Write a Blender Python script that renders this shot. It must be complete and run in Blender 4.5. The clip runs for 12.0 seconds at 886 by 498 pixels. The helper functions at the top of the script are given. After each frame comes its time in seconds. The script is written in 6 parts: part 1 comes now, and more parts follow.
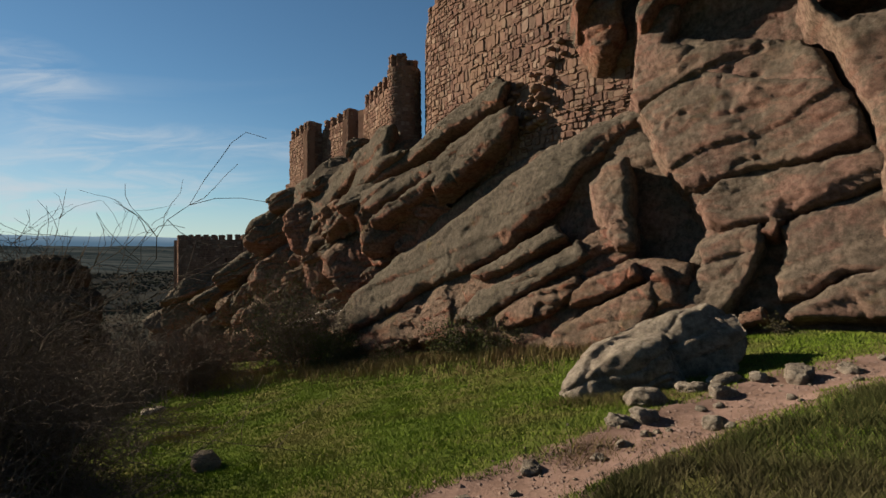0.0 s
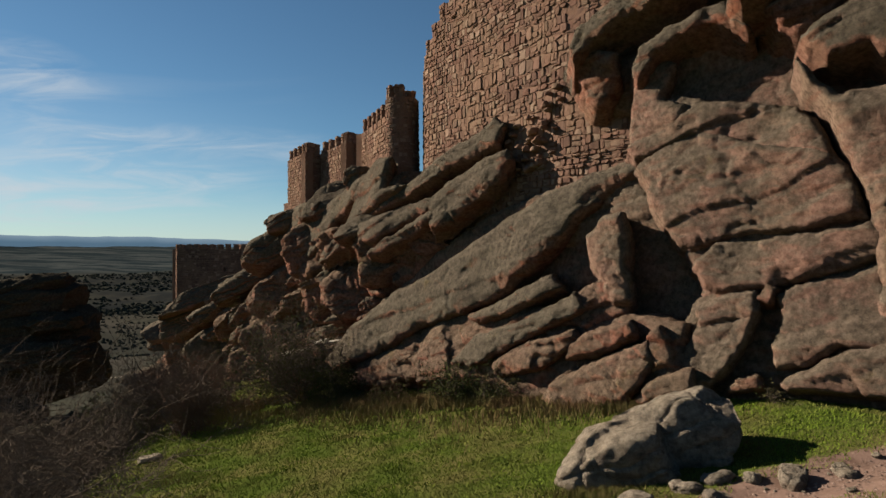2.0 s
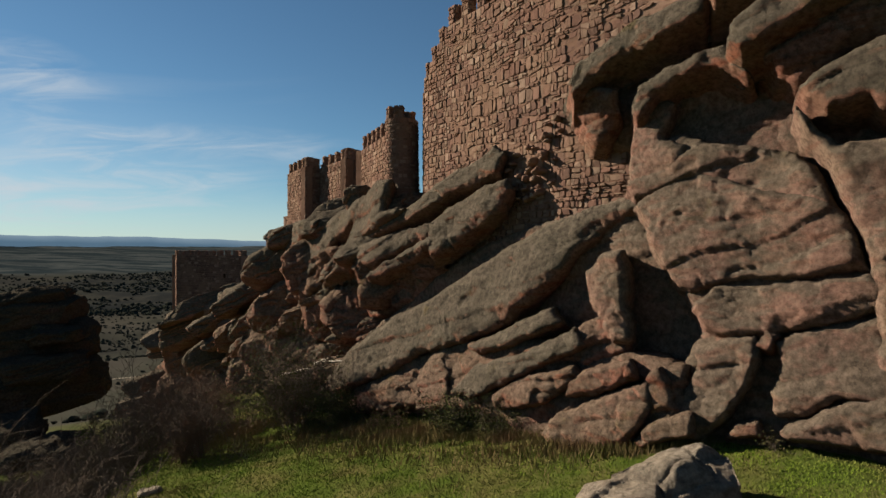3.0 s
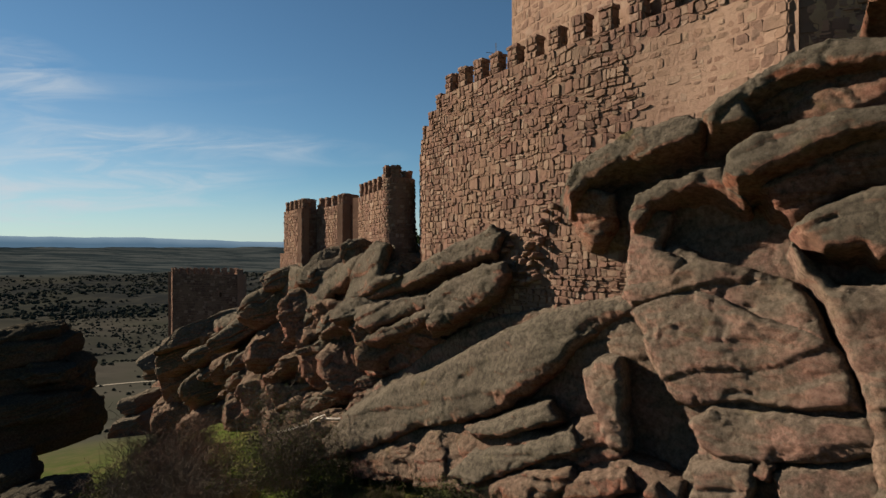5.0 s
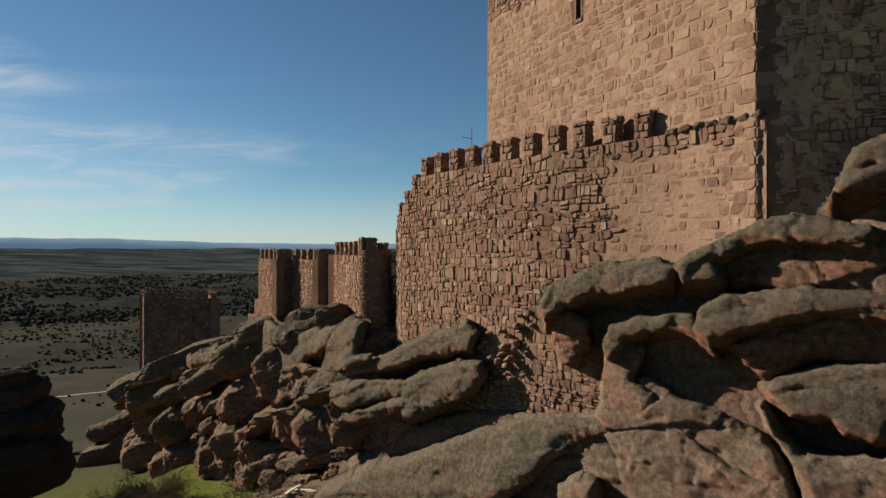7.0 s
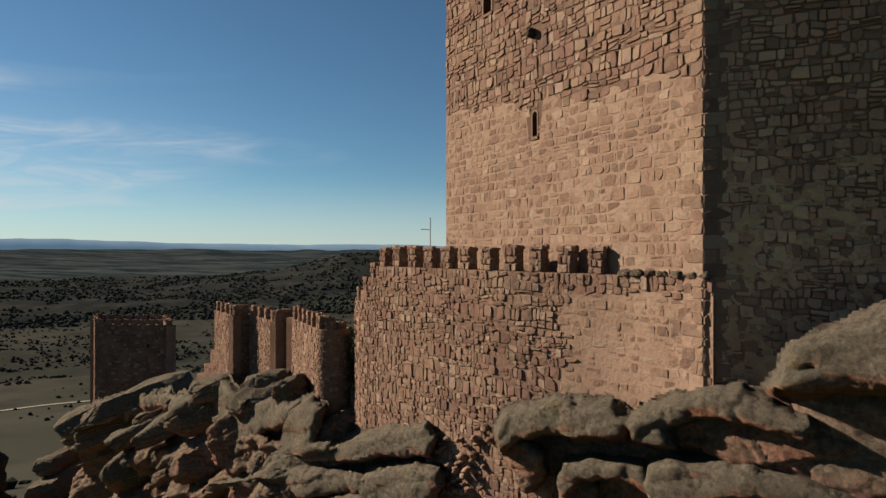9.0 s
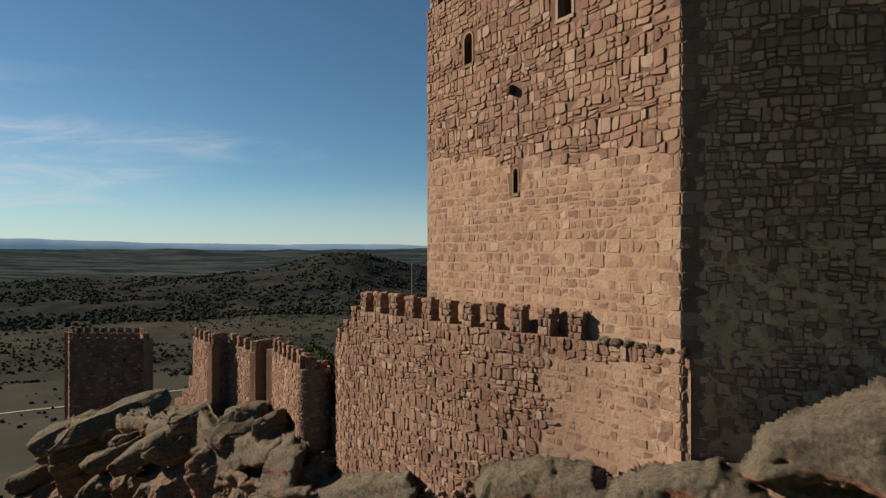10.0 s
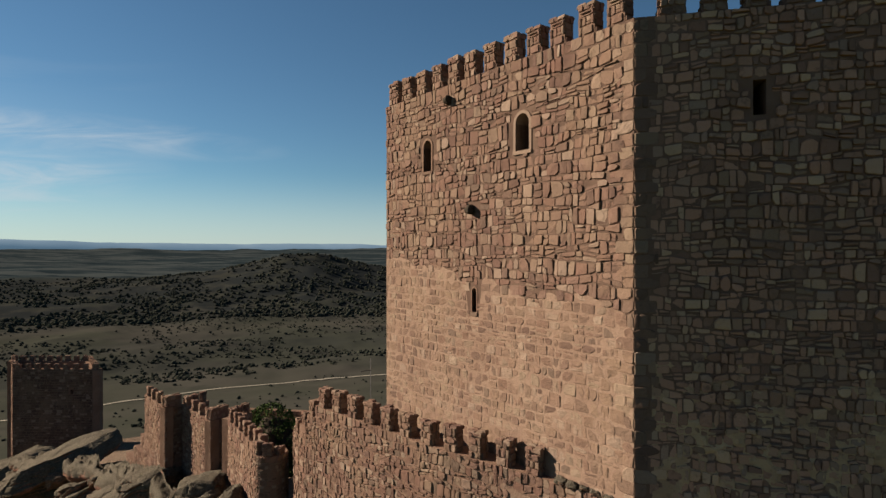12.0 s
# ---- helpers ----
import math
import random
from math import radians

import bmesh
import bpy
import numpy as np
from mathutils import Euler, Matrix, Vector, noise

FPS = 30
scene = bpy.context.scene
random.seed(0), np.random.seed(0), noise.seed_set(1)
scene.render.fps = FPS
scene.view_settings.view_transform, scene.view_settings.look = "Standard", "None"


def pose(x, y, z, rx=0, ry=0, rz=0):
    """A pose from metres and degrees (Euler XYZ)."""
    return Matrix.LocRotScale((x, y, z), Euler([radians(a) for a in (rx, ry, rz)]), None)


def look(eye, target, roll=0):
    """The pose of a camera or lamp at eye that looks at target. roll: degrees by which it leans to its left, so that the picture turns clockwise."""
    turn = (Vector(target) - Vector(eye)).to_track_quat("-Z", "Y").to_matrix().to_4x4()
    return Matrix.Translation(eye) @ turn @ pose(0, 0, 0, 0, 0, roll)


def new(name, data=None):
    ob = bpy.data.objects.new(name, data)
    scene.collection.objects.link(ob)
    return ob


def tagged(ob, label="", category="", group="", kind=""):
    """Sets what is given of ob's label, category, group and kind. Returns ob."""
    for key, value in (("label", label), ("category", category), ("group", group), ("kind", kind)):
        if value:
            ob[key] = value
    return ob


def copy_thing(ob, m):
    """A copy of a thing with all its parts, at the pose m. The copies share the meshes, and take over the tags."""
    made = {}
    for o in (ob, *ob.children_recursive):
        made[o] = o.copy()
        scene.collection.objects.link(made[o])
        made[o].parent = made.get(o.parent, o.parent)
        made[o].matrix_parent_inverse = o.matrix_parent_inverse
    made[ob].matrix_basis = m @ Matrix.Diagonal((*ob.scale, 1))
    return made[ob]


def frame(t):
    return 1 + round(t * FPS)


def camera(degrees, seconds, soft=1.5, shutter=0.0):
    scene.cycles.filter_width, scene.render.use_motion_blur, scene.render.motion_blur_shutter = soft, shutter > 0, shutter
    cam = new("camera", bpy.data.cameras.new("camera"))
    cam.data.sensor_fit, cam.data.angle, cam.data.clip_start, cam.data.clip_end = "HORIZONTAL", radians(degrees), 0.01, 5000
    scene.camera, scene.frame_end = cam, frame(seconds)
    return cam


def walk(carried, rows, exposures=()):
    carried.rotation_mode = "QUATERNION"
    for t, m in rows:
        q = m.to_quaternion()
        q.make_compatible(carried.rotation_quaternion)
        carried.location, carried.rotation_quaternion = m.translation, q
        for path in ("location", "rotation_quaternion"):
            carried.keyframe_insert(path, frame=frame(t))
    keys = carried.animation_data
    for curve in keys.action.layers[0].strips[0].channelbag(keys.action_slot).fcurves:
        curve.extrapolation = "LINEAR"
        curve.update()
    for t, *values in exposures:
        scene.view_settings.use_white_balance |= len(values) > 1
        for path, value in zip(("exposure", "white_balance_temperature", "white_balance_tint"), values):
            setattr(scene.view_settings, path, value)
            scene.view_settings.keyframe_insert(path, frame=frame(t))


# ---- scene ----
cam = camera(73.4, 12.0)
METRES, EYE, TILT, LEAN, TURN = 22.0, 2.6, 0.0, 0.0, 0.0
ROWS = [
    (0.0, 0.0, 0.0, 0.0, 0.0, 0.0, 0.0),
    (0.5, 0.0019, -0.0005, 0.0172, -0.01, -0.02, -0.01),
    (1.0, 0.0031, 0.0006, 0.0357, -0.05, 0.01, -0.02),
    (1.5, 0.0041, -0.0007, 0.0558, -0.07, -0.01, -0.0),
    (2.0, 0.0034, -0.0008, 0.0797, -0.09, 0.02, -0.02),
    (2.5, 0.0035, -0.0009, 0.1066, -0.11, 0.01, -0.03),
    (4.5, 0.0031, -0.0002, 0.2438, -0.24, 0.0, -0.03),
    (5.0, 0.0027, -0.0003, 0.2905, -0.44, 0.02, -0.01),
    (5.5, 0.0009, -0.0011, 0.3387, -0.79, 0.04, -0.0),
    (6.0, 0.0023, -0.0005, 0.3838, -1.47, 0.09, -0.05),
    (6.5, 0.0027, -0.0004, 0.43, -2.21, 0.08, 0.03),
    (7.0, 0.005, 0.0003, 0.4779, -2.66, 0.08, 0.0),
    (9.0, 0.0158, 0.0015, 0.682, -6.19, 0.1, -0.02),
    (9.5, 0.0159, 0.001, 0.7325, -7.06, 0.05, 0.03),
    (10.0, 0.0157, 0.001, 0.7841, -8.0, 0.03, 0.04),
    (10.5, 0.019, 0.0002, 0.8376, -8.93, -0.0, 0.01),
    (11.0, 0.0189, 0.001, 0.8918, -9.84, 0.0, 0.02),
    (11.5, 0.0188, 0.0005, 0.9459, -10.8, -0.03, 0.03),
    (12.0, 0.0199, 0.0005, 0.9991, -11.74, -0.06, 0.03),
]
walk(cam, [(t, pose(0, 0, EYE, TILT, LEAN, TURN) @ pose(METRES * x, METRES * y, METRES * z, 90 + pitch, roll, yaw)) for t, x, y, z, yaw, pitch, roll in ROWS], ((0.0, 1.4), (12.0, 1.4)))

# ---- light ----
EXPOSURE = 0.0
TO_SUN = Vector((-0.87, 0.49, 0.0)).normalized() * math.cos(radians(24)) + Vector((0, 0, math.sin(radians(24))))


def build_world():
    w = bpy.data.worlds.new("sky")
    scene.world = w
    w.use_nodes = True
    nt = w.node_tree
    nt.nodes.clear()
    n = nt.nodes.new
    out, bg, sky = n("ShaderNodeOutputWorld"), n("ShaderNodeBackground"), n("ShaderNodeTexSky")
    sky.sky_type, sky.sun_disc = "NISHITA", False
    sky.sun_elevation, sky.sun_rotation = radians(24), math.atan2(TO_SUN.x, TO_SUN.y)
    sky.air_density, sky.dust_density, sky.ozone_density, sky.altitude = 1.0, 0.12, 1.2, 1400
    bg.inputs[1].default_value = 0.0255
    # thin cirrus: streaks in a high flat layer, seen in perspective
    tc, sep = n("ShaderNodeTexCoord"), n("ShaderNodeSeparateXYZ")
    nt.links.new(tc.outputs["Generated"], sep.inputs[0])
    zz = n("ShaderNodeMath")
    zz.operation = "ADD"
    zz.inputs[1].default_value = 0.12
    nt.links.new(sep.outputs[2], zz.inputs[0])
    comb = n("ShaderNodeCombineXYZ")
    for i in (0, 1):
        dv = n("ShaderNodeMath")
        dv.operation = "DIVIDE"
        nt.links.new(sep.outputs[i], dv.inputs[0])
        nt.links.new(zz.outputs[0], dv.inputs[1])
        nt.links.new(dv.outputs[0], comb.inputs[i])
    mp = n("ShaderNodeMapping")
    mp.inputs["Rotation"].default_value = (0, 0, radians(12))
    mp.inputs["Scale"].default_value = (0.42, 1.0, 1.0)
    mp.inputs["Location"].default_value = (0.35, 1.4, 0.0)
    nt.links.new(comb.outputs[0], mp.inputs[0])
    no = n("ShaderNodeTexNoise")
    no.inputs["Scale"].default_value, no.inputs["Detail"].default_value = 1.1, 8
    no.inputs["Roughness"].default_value, no.inputs["Distortion"].default_value = 0.58, 0.7
    nt.links.new(mp.outputs[0], no.inputs[0])
    ramp = n("ShaderNodeMapRange")
    ramp.inputs[1].default_value, ramp.inputs[2].default_value = 0.56, 0.95
    nt.links.new(no.outputs[0], ramp.inputs[0])
    # veil of thin cloud low over the western horizon
    az = n("ShaderNodeMapRange")
    az.inputs[1].default_value, az.inputs[2].default_value = -0.18, -0.75
    nt.links.new(sep.outputs[0], az.inputs[0])
    low = n("ShaderNodeMapRange")
    low.inputs[1].default_value, low.inputs[2].default_value = 0.24, 0.02
    low.inputs[4].default_value = 0.55
    nt.links.new(sep.outputs[2], low.inputs[0])
    mul = n("ShaderNodeMath")
    mul.operation = "MULTIPLY"
    nt.links.new(az.outputs[0], mul.inputs[0])
    nt.links.new(low.outputs[0], mul.inputs[1])
    veil = n("ShaderNodeMapRange")
    veil.interpolation_type = "SMOOTHSTEP"
    veil.inputs[1].default_value, veil.inputs[2].default_value = 0.13, -0.01
    veil.inputs[4].default_value = 0.5
    nt.links.new(sep.outputs[2], veil.inputs[0])
    cl = n("ShaderNodeMath")
    cl.operation = "MULTIPLY"
    cl.use_clamp = True
    nt.links.new(ramp.outputs[0], cl.inputs[0])
    nt.links.new(az.outputs[0], cl.inputs[1])
    ad = n("ShaderNodeMath")
    ad.operation = "MAXIMUM"
    ad.use_clamp = True
    nt.links.new(cl.outputs[0], ad.inputs[0])
    nt.links.new(mul.outputs[0], ad.inputs[1])
    # wisps of cirrus in the west
    flat = n("ShaderNodeCombineXYZ")
    for i, src in ((0, 0), (1, 2)):
        dv = n("ShaderNodeMath")
        dv.operation = "DIVIDE"
        nt.links.new(sep.outputs[src], dv.inputs[0])
        nt.links.new(sep.outputs[1], dv.inputs[1])
        nt.links.new(dv.outputs[0], flat.inputs[i])
    front = n("ShaderNodeMath")
    front.operation = "GREATER_THAN"
    front.inputs[1].default_value = 0.05
    nt.links.new(sep.outputs[1], front.inputs[0])
    streak = n("ShaderNodeMapping")
    streak.inputs["Rotation"].default_value = (0, 0, radians(9))
    streak.inputs["Scale"].default_value = (5.0, 26.0, 1.0)
    nt.links.new(flat.outputs[0], streak.inputs[0])
    fray = n("ShaderNodeTexNoise")
    fray.inputs["Scale"].default_value, fray.inputs["Detail"].default_value = 1.0, 7
    fray.inputs["Roughness"].default_value, fray.inputs["Distortion"].default_value = 0.6, 0.8
    nt.links.new(streak.outputs[0], fray.inputs[0])
    last = ad.outputs[0]
    for u, v, wide, high, turn, strength in ((-0.69, 0.285, 0.17, 0.075, -18, 0.7), (-0.34, 0.176, 0.30, 0.034, -4, 0.65), (-0.42, 0.124, 0.12, 0.026, -7, 0.85), (-0.62, 0.19, 0.16, 0.05, -10, 0.55), (-0.62, 0.10, 0.42, 0.11, 0, 0.7)):
        mw = n("ShaderNodeMapping")
        mw.vector_type = "TEXTURE"
        mw.inputs["Location"].default_value = (u, v, 0)
        mw.inputs["Rotation"].default_value = (0, 0, radians(turn))
        mw.inputs["Scale"].default_value = (wide, high, 1)
        nt.links.new(flat.outputs[0], mw.inputs[0])
        ball = n("ShaderNodeTexGradient")
        ball.gradient_type = "SPHERICAL"
        nt.links.new(mw.outputs[0], ball.inputs[0])
        cut = n("ShaderNodeMapRange")
        cut.interpolation_type = "SMOOTHSTEP"
        cut.inputs[1].default_value, cut.inputs[2].default_value = 0.36, 0.72
        nt.links.new(fray.outputs[0], cut.inputs[0])
        thin = n("ShaderNodeMath")
        thin.operation = "MULTIPLY"
        nt.links.new(ball.outputs[1], thin.inputs[0])
        nt.links.new(cut.outputs[0], thin.inputs[1])
        seen = n("ShaderNodeMath")
        seen.operation = "MULTIPLY"
        nt.links.new(thin.outputs[0], seen.inputs[0])
        nt.links.new(front.outputs[0], seen.inputs[1])
        weigh = n("ShaderNodeMath")
        weigh.operation = "MULTIPLY_ADD"
        weigh.use_clamp = True
        weigh.inputs[1].default_value = strength
        nt.links.new(seen.outputs[0], weigh.inputs[0])
        nt.links.new(last, weigh.inputs[2])
        last = weigh.outputs[0]
    ad2 = n("ShaderNodeMath")
    ad2.operation = "MAXIMUM"
    nt.links.new(last, ad2.inputs[0])
    nt.links.new(veil.outputs[0], ad2.inputs[1])
    mix = n("ShaderNodeMix")
    mix.data_type = "RGBA"
    mix.inputs["B"].default_value = (8.6, 9.3, 10.0, 1)
    nt.links.new(ad2.outputs[0], mix.inputs["Factor"])
    tint = n("ShaderNodeMix")
    tint.data_type, tint.blend_type = "RGBA", "MULTIPLY"
    tint.inputs["Factor"].default_value, tint.inputs["B"].default_value = 1.0, (0.70, 0.98, 1.08, 1)
    nt.links.new(sky.outputs[0], tint.inputs["A"])
    nt.links.new(tint.outputs["Result"], mix.inputs["A"])
    nt.links.new(mix.outputs["Result"], bg.inputs[0])
    nt.links.new(bg.outputs[0], out.inputs[0])


build_world()
sun_data = bpy.data.lights.new("sun", "SUN")
sun_data.energy, sun_data.angle, sun_data.color = 5.0, radians(0.55), (1.0, 0.85, 0.69)
sun = new("sun", sun_data)
sun.matrix_world = look(TO_SUN * 100, (0, 0, 0))


# ---- noise ----
def hash3(ix, iy, iz, seed=0):
    h = (ix.astype(np.int64) * 374761393 + iy.astype(np.int64) * 668265263 + iz.astype(np.int64) * 2147483647 + seed * 1274126177) & 0xFFFFFFFF
    h = ((h ^ (h >> 13)) * 1274126177) & 0xFFFFFFFF
    h = ((h ^ (h >> 16)) * 2246822519) & 0xFFFFFFFF
    return ((h ^ (h >> 15)) & 0xFFFFFF) / float(0xFFFFFF)


def vnoise(p, seed=0):
    """Smooth value noise, -1 to 1, of an array of points."""
    i = np.floor(p)
    f = p - i
    f = f * f * f * (f * (f * 6 - 15) + 10)
    i = i.astype(np.int64)
    r = 0
    for a in (0, 1):
        wa = f[:, 0] if a else 1 - f[:, 0]
        for b in (0, 1):
            wb = f[:, 1] if b else 1 - f[:, 1]
            for c in (0, 1):
                wc = f[:, 2] if c else 1 - f[:, 2]
                r = r + wa * wb * wc * hash3(i[:, 0] + a, i[:, 1] + b, i[:, 2] + c, seed)
    return r * 2 - 1


def fbm(p, octaves=4, seed=0, gain=0.5):
    r, a, s = 0, 1.0, 0.0
    for k in range(octaves):
        r = r + a * vnoise(p * (2.03 ** k) + 17.3 * k, seed + k)
        s += a
        a *= gain
    return r / s


def cells(p, seed=0):
    """Nearest and second nearest cell distances, and a random value of the nearest cell."""
    i = np.floor(p).astype(np.int64)
    d1 = np.full(len(p), 9.0)
    d2 = np.full(len(p), 9.0)
    v1 = np.zeros(len(p))
    for a in (-1, 0, 1):
        for b in (-1, 0, 1):
            for c in (-1, 0, 1):
                x, y, z = i[:, 0] + a, i[:, 1] + b, i[:, 2] + c
                q = np.stack([x + hash3(x, y, z, seed + 1), y + hash3(x, y, z, seed + 2), z + hash3(x, y, z, seed + 3)], 1)
                d = np.sqrt(((q - p) ** 2).sum(1))
                near = d < d1
                d2 = np.where(near, d1, np.minimum(d2, d))
                v1 = np.where(near, hash3(x, y, z, seed + 4), v1)
                d1 = np.where(near, d, d1)
    return d1, d2, v1


# ---- materials ----
class Nodes:
    def __init__(self, name, rough=0.9):
        self.mat = bpy.data.materials.new(name)
        self.mat.use_nodes = True
        self.nt = self.mat.node_tree
        self.bsdf = self.nt.nodes["Principled BSDF"]
        self.bsdf.inputs["Roughness"].default_value = rough
        self.bsdf.inputs["Specular IOR Level"].default_value = 0.0
        self.pos = self.nt.nodes.new("ShaderNodeNewGeometry")

    def link(self, a, b):
        self.nt.links.new(a, b)

    def noise(self, scale, detail=4, rough=0.55, stretch=None, turn=(0, 0, 0), distort=0.0):
        no = self.nt.nodes.new("ShaderNodeTexNoise")
        no.inputs["Scale"].default_value, no.inputs["Detail"].default_value = scale, detail
        no.inputs["Roughness"].default_value, no.inputs["Distortion"].default_value = rough, distort
        src = self.pos.outputs["Position"]
        if stretch:
            mp = self.nt.nodes.new("ShaderNodeMapping")
            mp.inputs["Rotation"].default_value = [radians(a) for a in turn]
            mp.inputs["Scale"].default_value = stretch
            self.link(src, mp.inputs[0])
            src = mp.outputs[0]
        self.link(src, no.inputs[0])
        return no.outputs[0]

    def voronoi(self, scale, feature="F1", out="Distance"):
        v = self.nt.nodes.new("ShaderNodeTexVoronoi")
        v.feature = feature
        v.inputs["Scale"].default_value = scale
        self.link(self.pos.outputs["Position"], v.inputs["Vector"])
        return v.outputs[out]

    def ramp(self, src, lo, hi, a=0.0, b=1.0):
        m = self.nt.nodes.new("ShaderNodeMapRange")
        m.interpolation_type = "SMOOTHSTEP"
        for k, val in zip((1, 2, 3, 4), (lo, hi, a, b)):
            m.inputs[k].default_value = val
        self.link(src, m.inputs[0])
        return m.outputs[0]

    def math(self, op, a, b):
        m = self.nt.nodes.new("ShaderNodeMath")
        m.operation = op
        for k, val in enumerate((a, b)):
            if isinstance(val, (int, float)):
                m.inputs[k].default_value = val
            else:
                self.link(val, m.inputs[k])
        return m.outputs[0]

    def mix(self, fac, a, b, kind="MIX"):
        m = self.nt.nodes.new("ShaderNodeMix")
        m.data_type, m.blend_type = "RGBA", kind
        for key, val in (("Factor", fac), ("A", a), ("B", b)):
            if isinstance(val, tuple):
                m.inputs[key].default_value = (*val, 1) if len(val) == 3 else val
            elif isinstance(val, (int, float)):
                m.inputs[key].default_value = val
            else:
                self.link(val, m.inputs[key])
        return m.outputs["Result"]

    def attr(self, name):
        a = self.nt.nodes.new("ShaderNodeAttribute")
        a.attribute_name = name
        return a.outputs["Fac"]

    def normal_z(self):
        s = self.nt.nodes.new("ShaderNodeSeparateXYZ")
        self.link(self.pos.outputs["Normal"], s.inputs[0])
        return s.outputs[2]

    def random(self):
        """A random number for each piece, joined or an object of its own."""
        ob = self.nt.nodes.new("ShaderNodeObjectInfo")
        return self.math("FRACT", self.math("ADD", self.pos.outputs["Random Per Island"], ob.outputs["Random"]), 0.0)

    def bump(self, src, strength, distance):
        b = self.nt.nodes.new("ShaderNodeBump")
        b.inputs["Strength"].default_value, b.inputs["Distance"].default_value = strength, distance
        self.link(src, b.inputs["Height"])
        old = self.bsdf.inputs["Normal"]
        if old.is_linked:
            self.link(old.links[0].from_socket, b.inputs["Normal"])
        self.link(b.outputs[0], old)

    def color(self, c):
        if isinstance(c, tuple):
            self.bsdf.inputs["Base Color"].default_value = (*c, 1)
        else:
            self.link(c, self.bsdf.inputs["Base Color"])
        return self.mat


def sandstone(name, pink=(0.270, 0.138, 0.102), tan=(0.235, 0.146, 0.100), red=(0.220, 0.080, 0.046), patina=0.75, crust=(0.135, 0.114, 0.085), reach=0.1, lichen=0.6):
    m = Nodes(name, 0.95)
    base = m.mix(m.ramp(m.noise(0.45, 5), 0.35, 0.65), pink, tan)
    bands = m.noise(1.0, 6, 0.62, (0.3, 0.3, 3.4), (0, 20, 25), 0.3)
    base = m.mix(m.ramp(bands, 0.5, 0.68, 0, 0.75), base, red)
    # grey weathered crust and lichen on what faces the sky
    top = m.math("ADD", m.normal_z(), m.math("MULTIPLY", m.math("SUBTRACT", m.noise(0.6, 9, 0.66), 0.5), 2.2))
    base = m.mix(m.ramp(top, reach - 0.25, reach + 0.25, 0, patina), base, crust)
    base = m.mix(m.ramp(m.noise(3.2, 10, 0.74), 0.53, 0.66, 0, lichen), base, (0.055, 0.050, 0.040))
    base = m.mix(m.ramp(m.noise(0.9, 8, 0.7), 0.60, 0.70, 0, 0.5), base, (0.13, 0.105, 0.045))
    base = m.mix(m.ramp(m.noise(7.0, 6, 0.7), 0.60, 0.68, 0, 0.5), base, (0.21, 0.20, 0.16))
    base = m.mix(0.8, base, m.mix(m.ramp(m.noise(5.5, 10, 0.78), 0.34, 0.66), (0.33, 0.32, 0.31), (1.12, 1.1, 1.08)), "MULTIPLY")
    m.bump(m.noise(1.6, 10, 0.72, (0.8, 0.8, 3.2), (0, 20, 25), 0.2), 0.8, 0.16)
    m.bump(m.ramp(m.voronoi(0.8, "DISTANCE_TO_EDGE"), 0.0, 0.03), 0.2, 0.05)
    m.bump(m.noise(5, 10, 0.8), 1.0, 0.13)
    return m.color(base)


def masonry_stone(name, a, b, c, dark=0.0):
    m = Nodes(name, 0.93)
    r = m.random()
    base = m.mix(m.ramp(r, 0.0, 0.55), a, b)
    base = m.mix(m.ramp(r, 0.62, 0.95), base, c)
    r2 = m.math("FRACT", m.math("MULTIPLY", r, 7.31), 0.0)
    base = m.mix(m.ramp(r2, 0.35, 1.0, 0.0, 0.6), base, (0.095, 0.062, 0.050))
    r3 = m.math("FRACT", m.math("MULTIPLY", r, 23.7), 0.0)
    base = m.mix(m.ramp(r3, 0.82, 0.92, 0.0, 0.6), base, (0.29, 0.215, 0.16))
    base = m.mix(m.ramp(m.noise(0.5, 5), 0.42, 0.68, 0, 0.45), base, (0.238, 0.165, 0.109))
    base = m.mix(m.ramp(m.noise(3.0, 7, 0.68), 0.55, 0.7, 0, 0.45 + dark), base, (0.086, 0.066, 0.053))
    base = m.mix(0.5, base, m.mix(m.noise(22, 5, 0.7), (0.4, 0.4, 0.4), (1, 1, 1)), "MULTIPLY")
    m.bump(m.noise(6, 8, 0.68), 0.7, 0.06)
    m.bump(m.noise(30, 5, 0.7), 0.5, 0.015)
    return m.color(base)


def mortar(name, a, b):
    m = Nodes(name, 0.95)
    base = m.mix(m.ramp(m.noise(0.7, 6), 0.35, 0.65), a, b)
    base = m.mix(m.ramp(m.noise(4, 7, 0.7), 0.52, 0.7, 0, 0.5), base, (0.099, 0.073, 0.053))
    m.bump(m.noise(5, 8, 0.7), 0.7, 0.06)
    m.bump(m.noise(35, 4, 0.7), 0.4, 0.012)
    return m.color(base)


ROCK = sandstone("red_sandstone")
ROCK_GREY = sandstone("grey_crusted_sandstone", patina=0.92, reach=-0.2, crust=(0.108, 0.100, 0.077))
ROCK_FACE = sandstone("pink_sandstone_face", pink=(0.255, 0.158, 0.122), red=(0.222, 0.118, 0.084), patina=0.8, tan=(0.235, 0.170, 0.124), reach=0.05, crust=(0.130, 0.114, 0.087), lichen=0.35)
BOULDER = sandstone("lichen_boulder", (0.25, 0.20, 0.155), (0.29, 0.25, 0.20), (0.21, 0.155, 0.115), 0.6, (0.26, 0.235, 0.185))
# sandstone darkened throughout to stand for the outcrop's shaded side
ROCK_SHADE = sandstone("shade_darkened_sandstone", (0.10, 0.068, 0.052), (0.095, 0.072, 0.052), (0.08, 0.042, 0.03), 0.9, (0.055, 0.052, 0.040), 0.0)
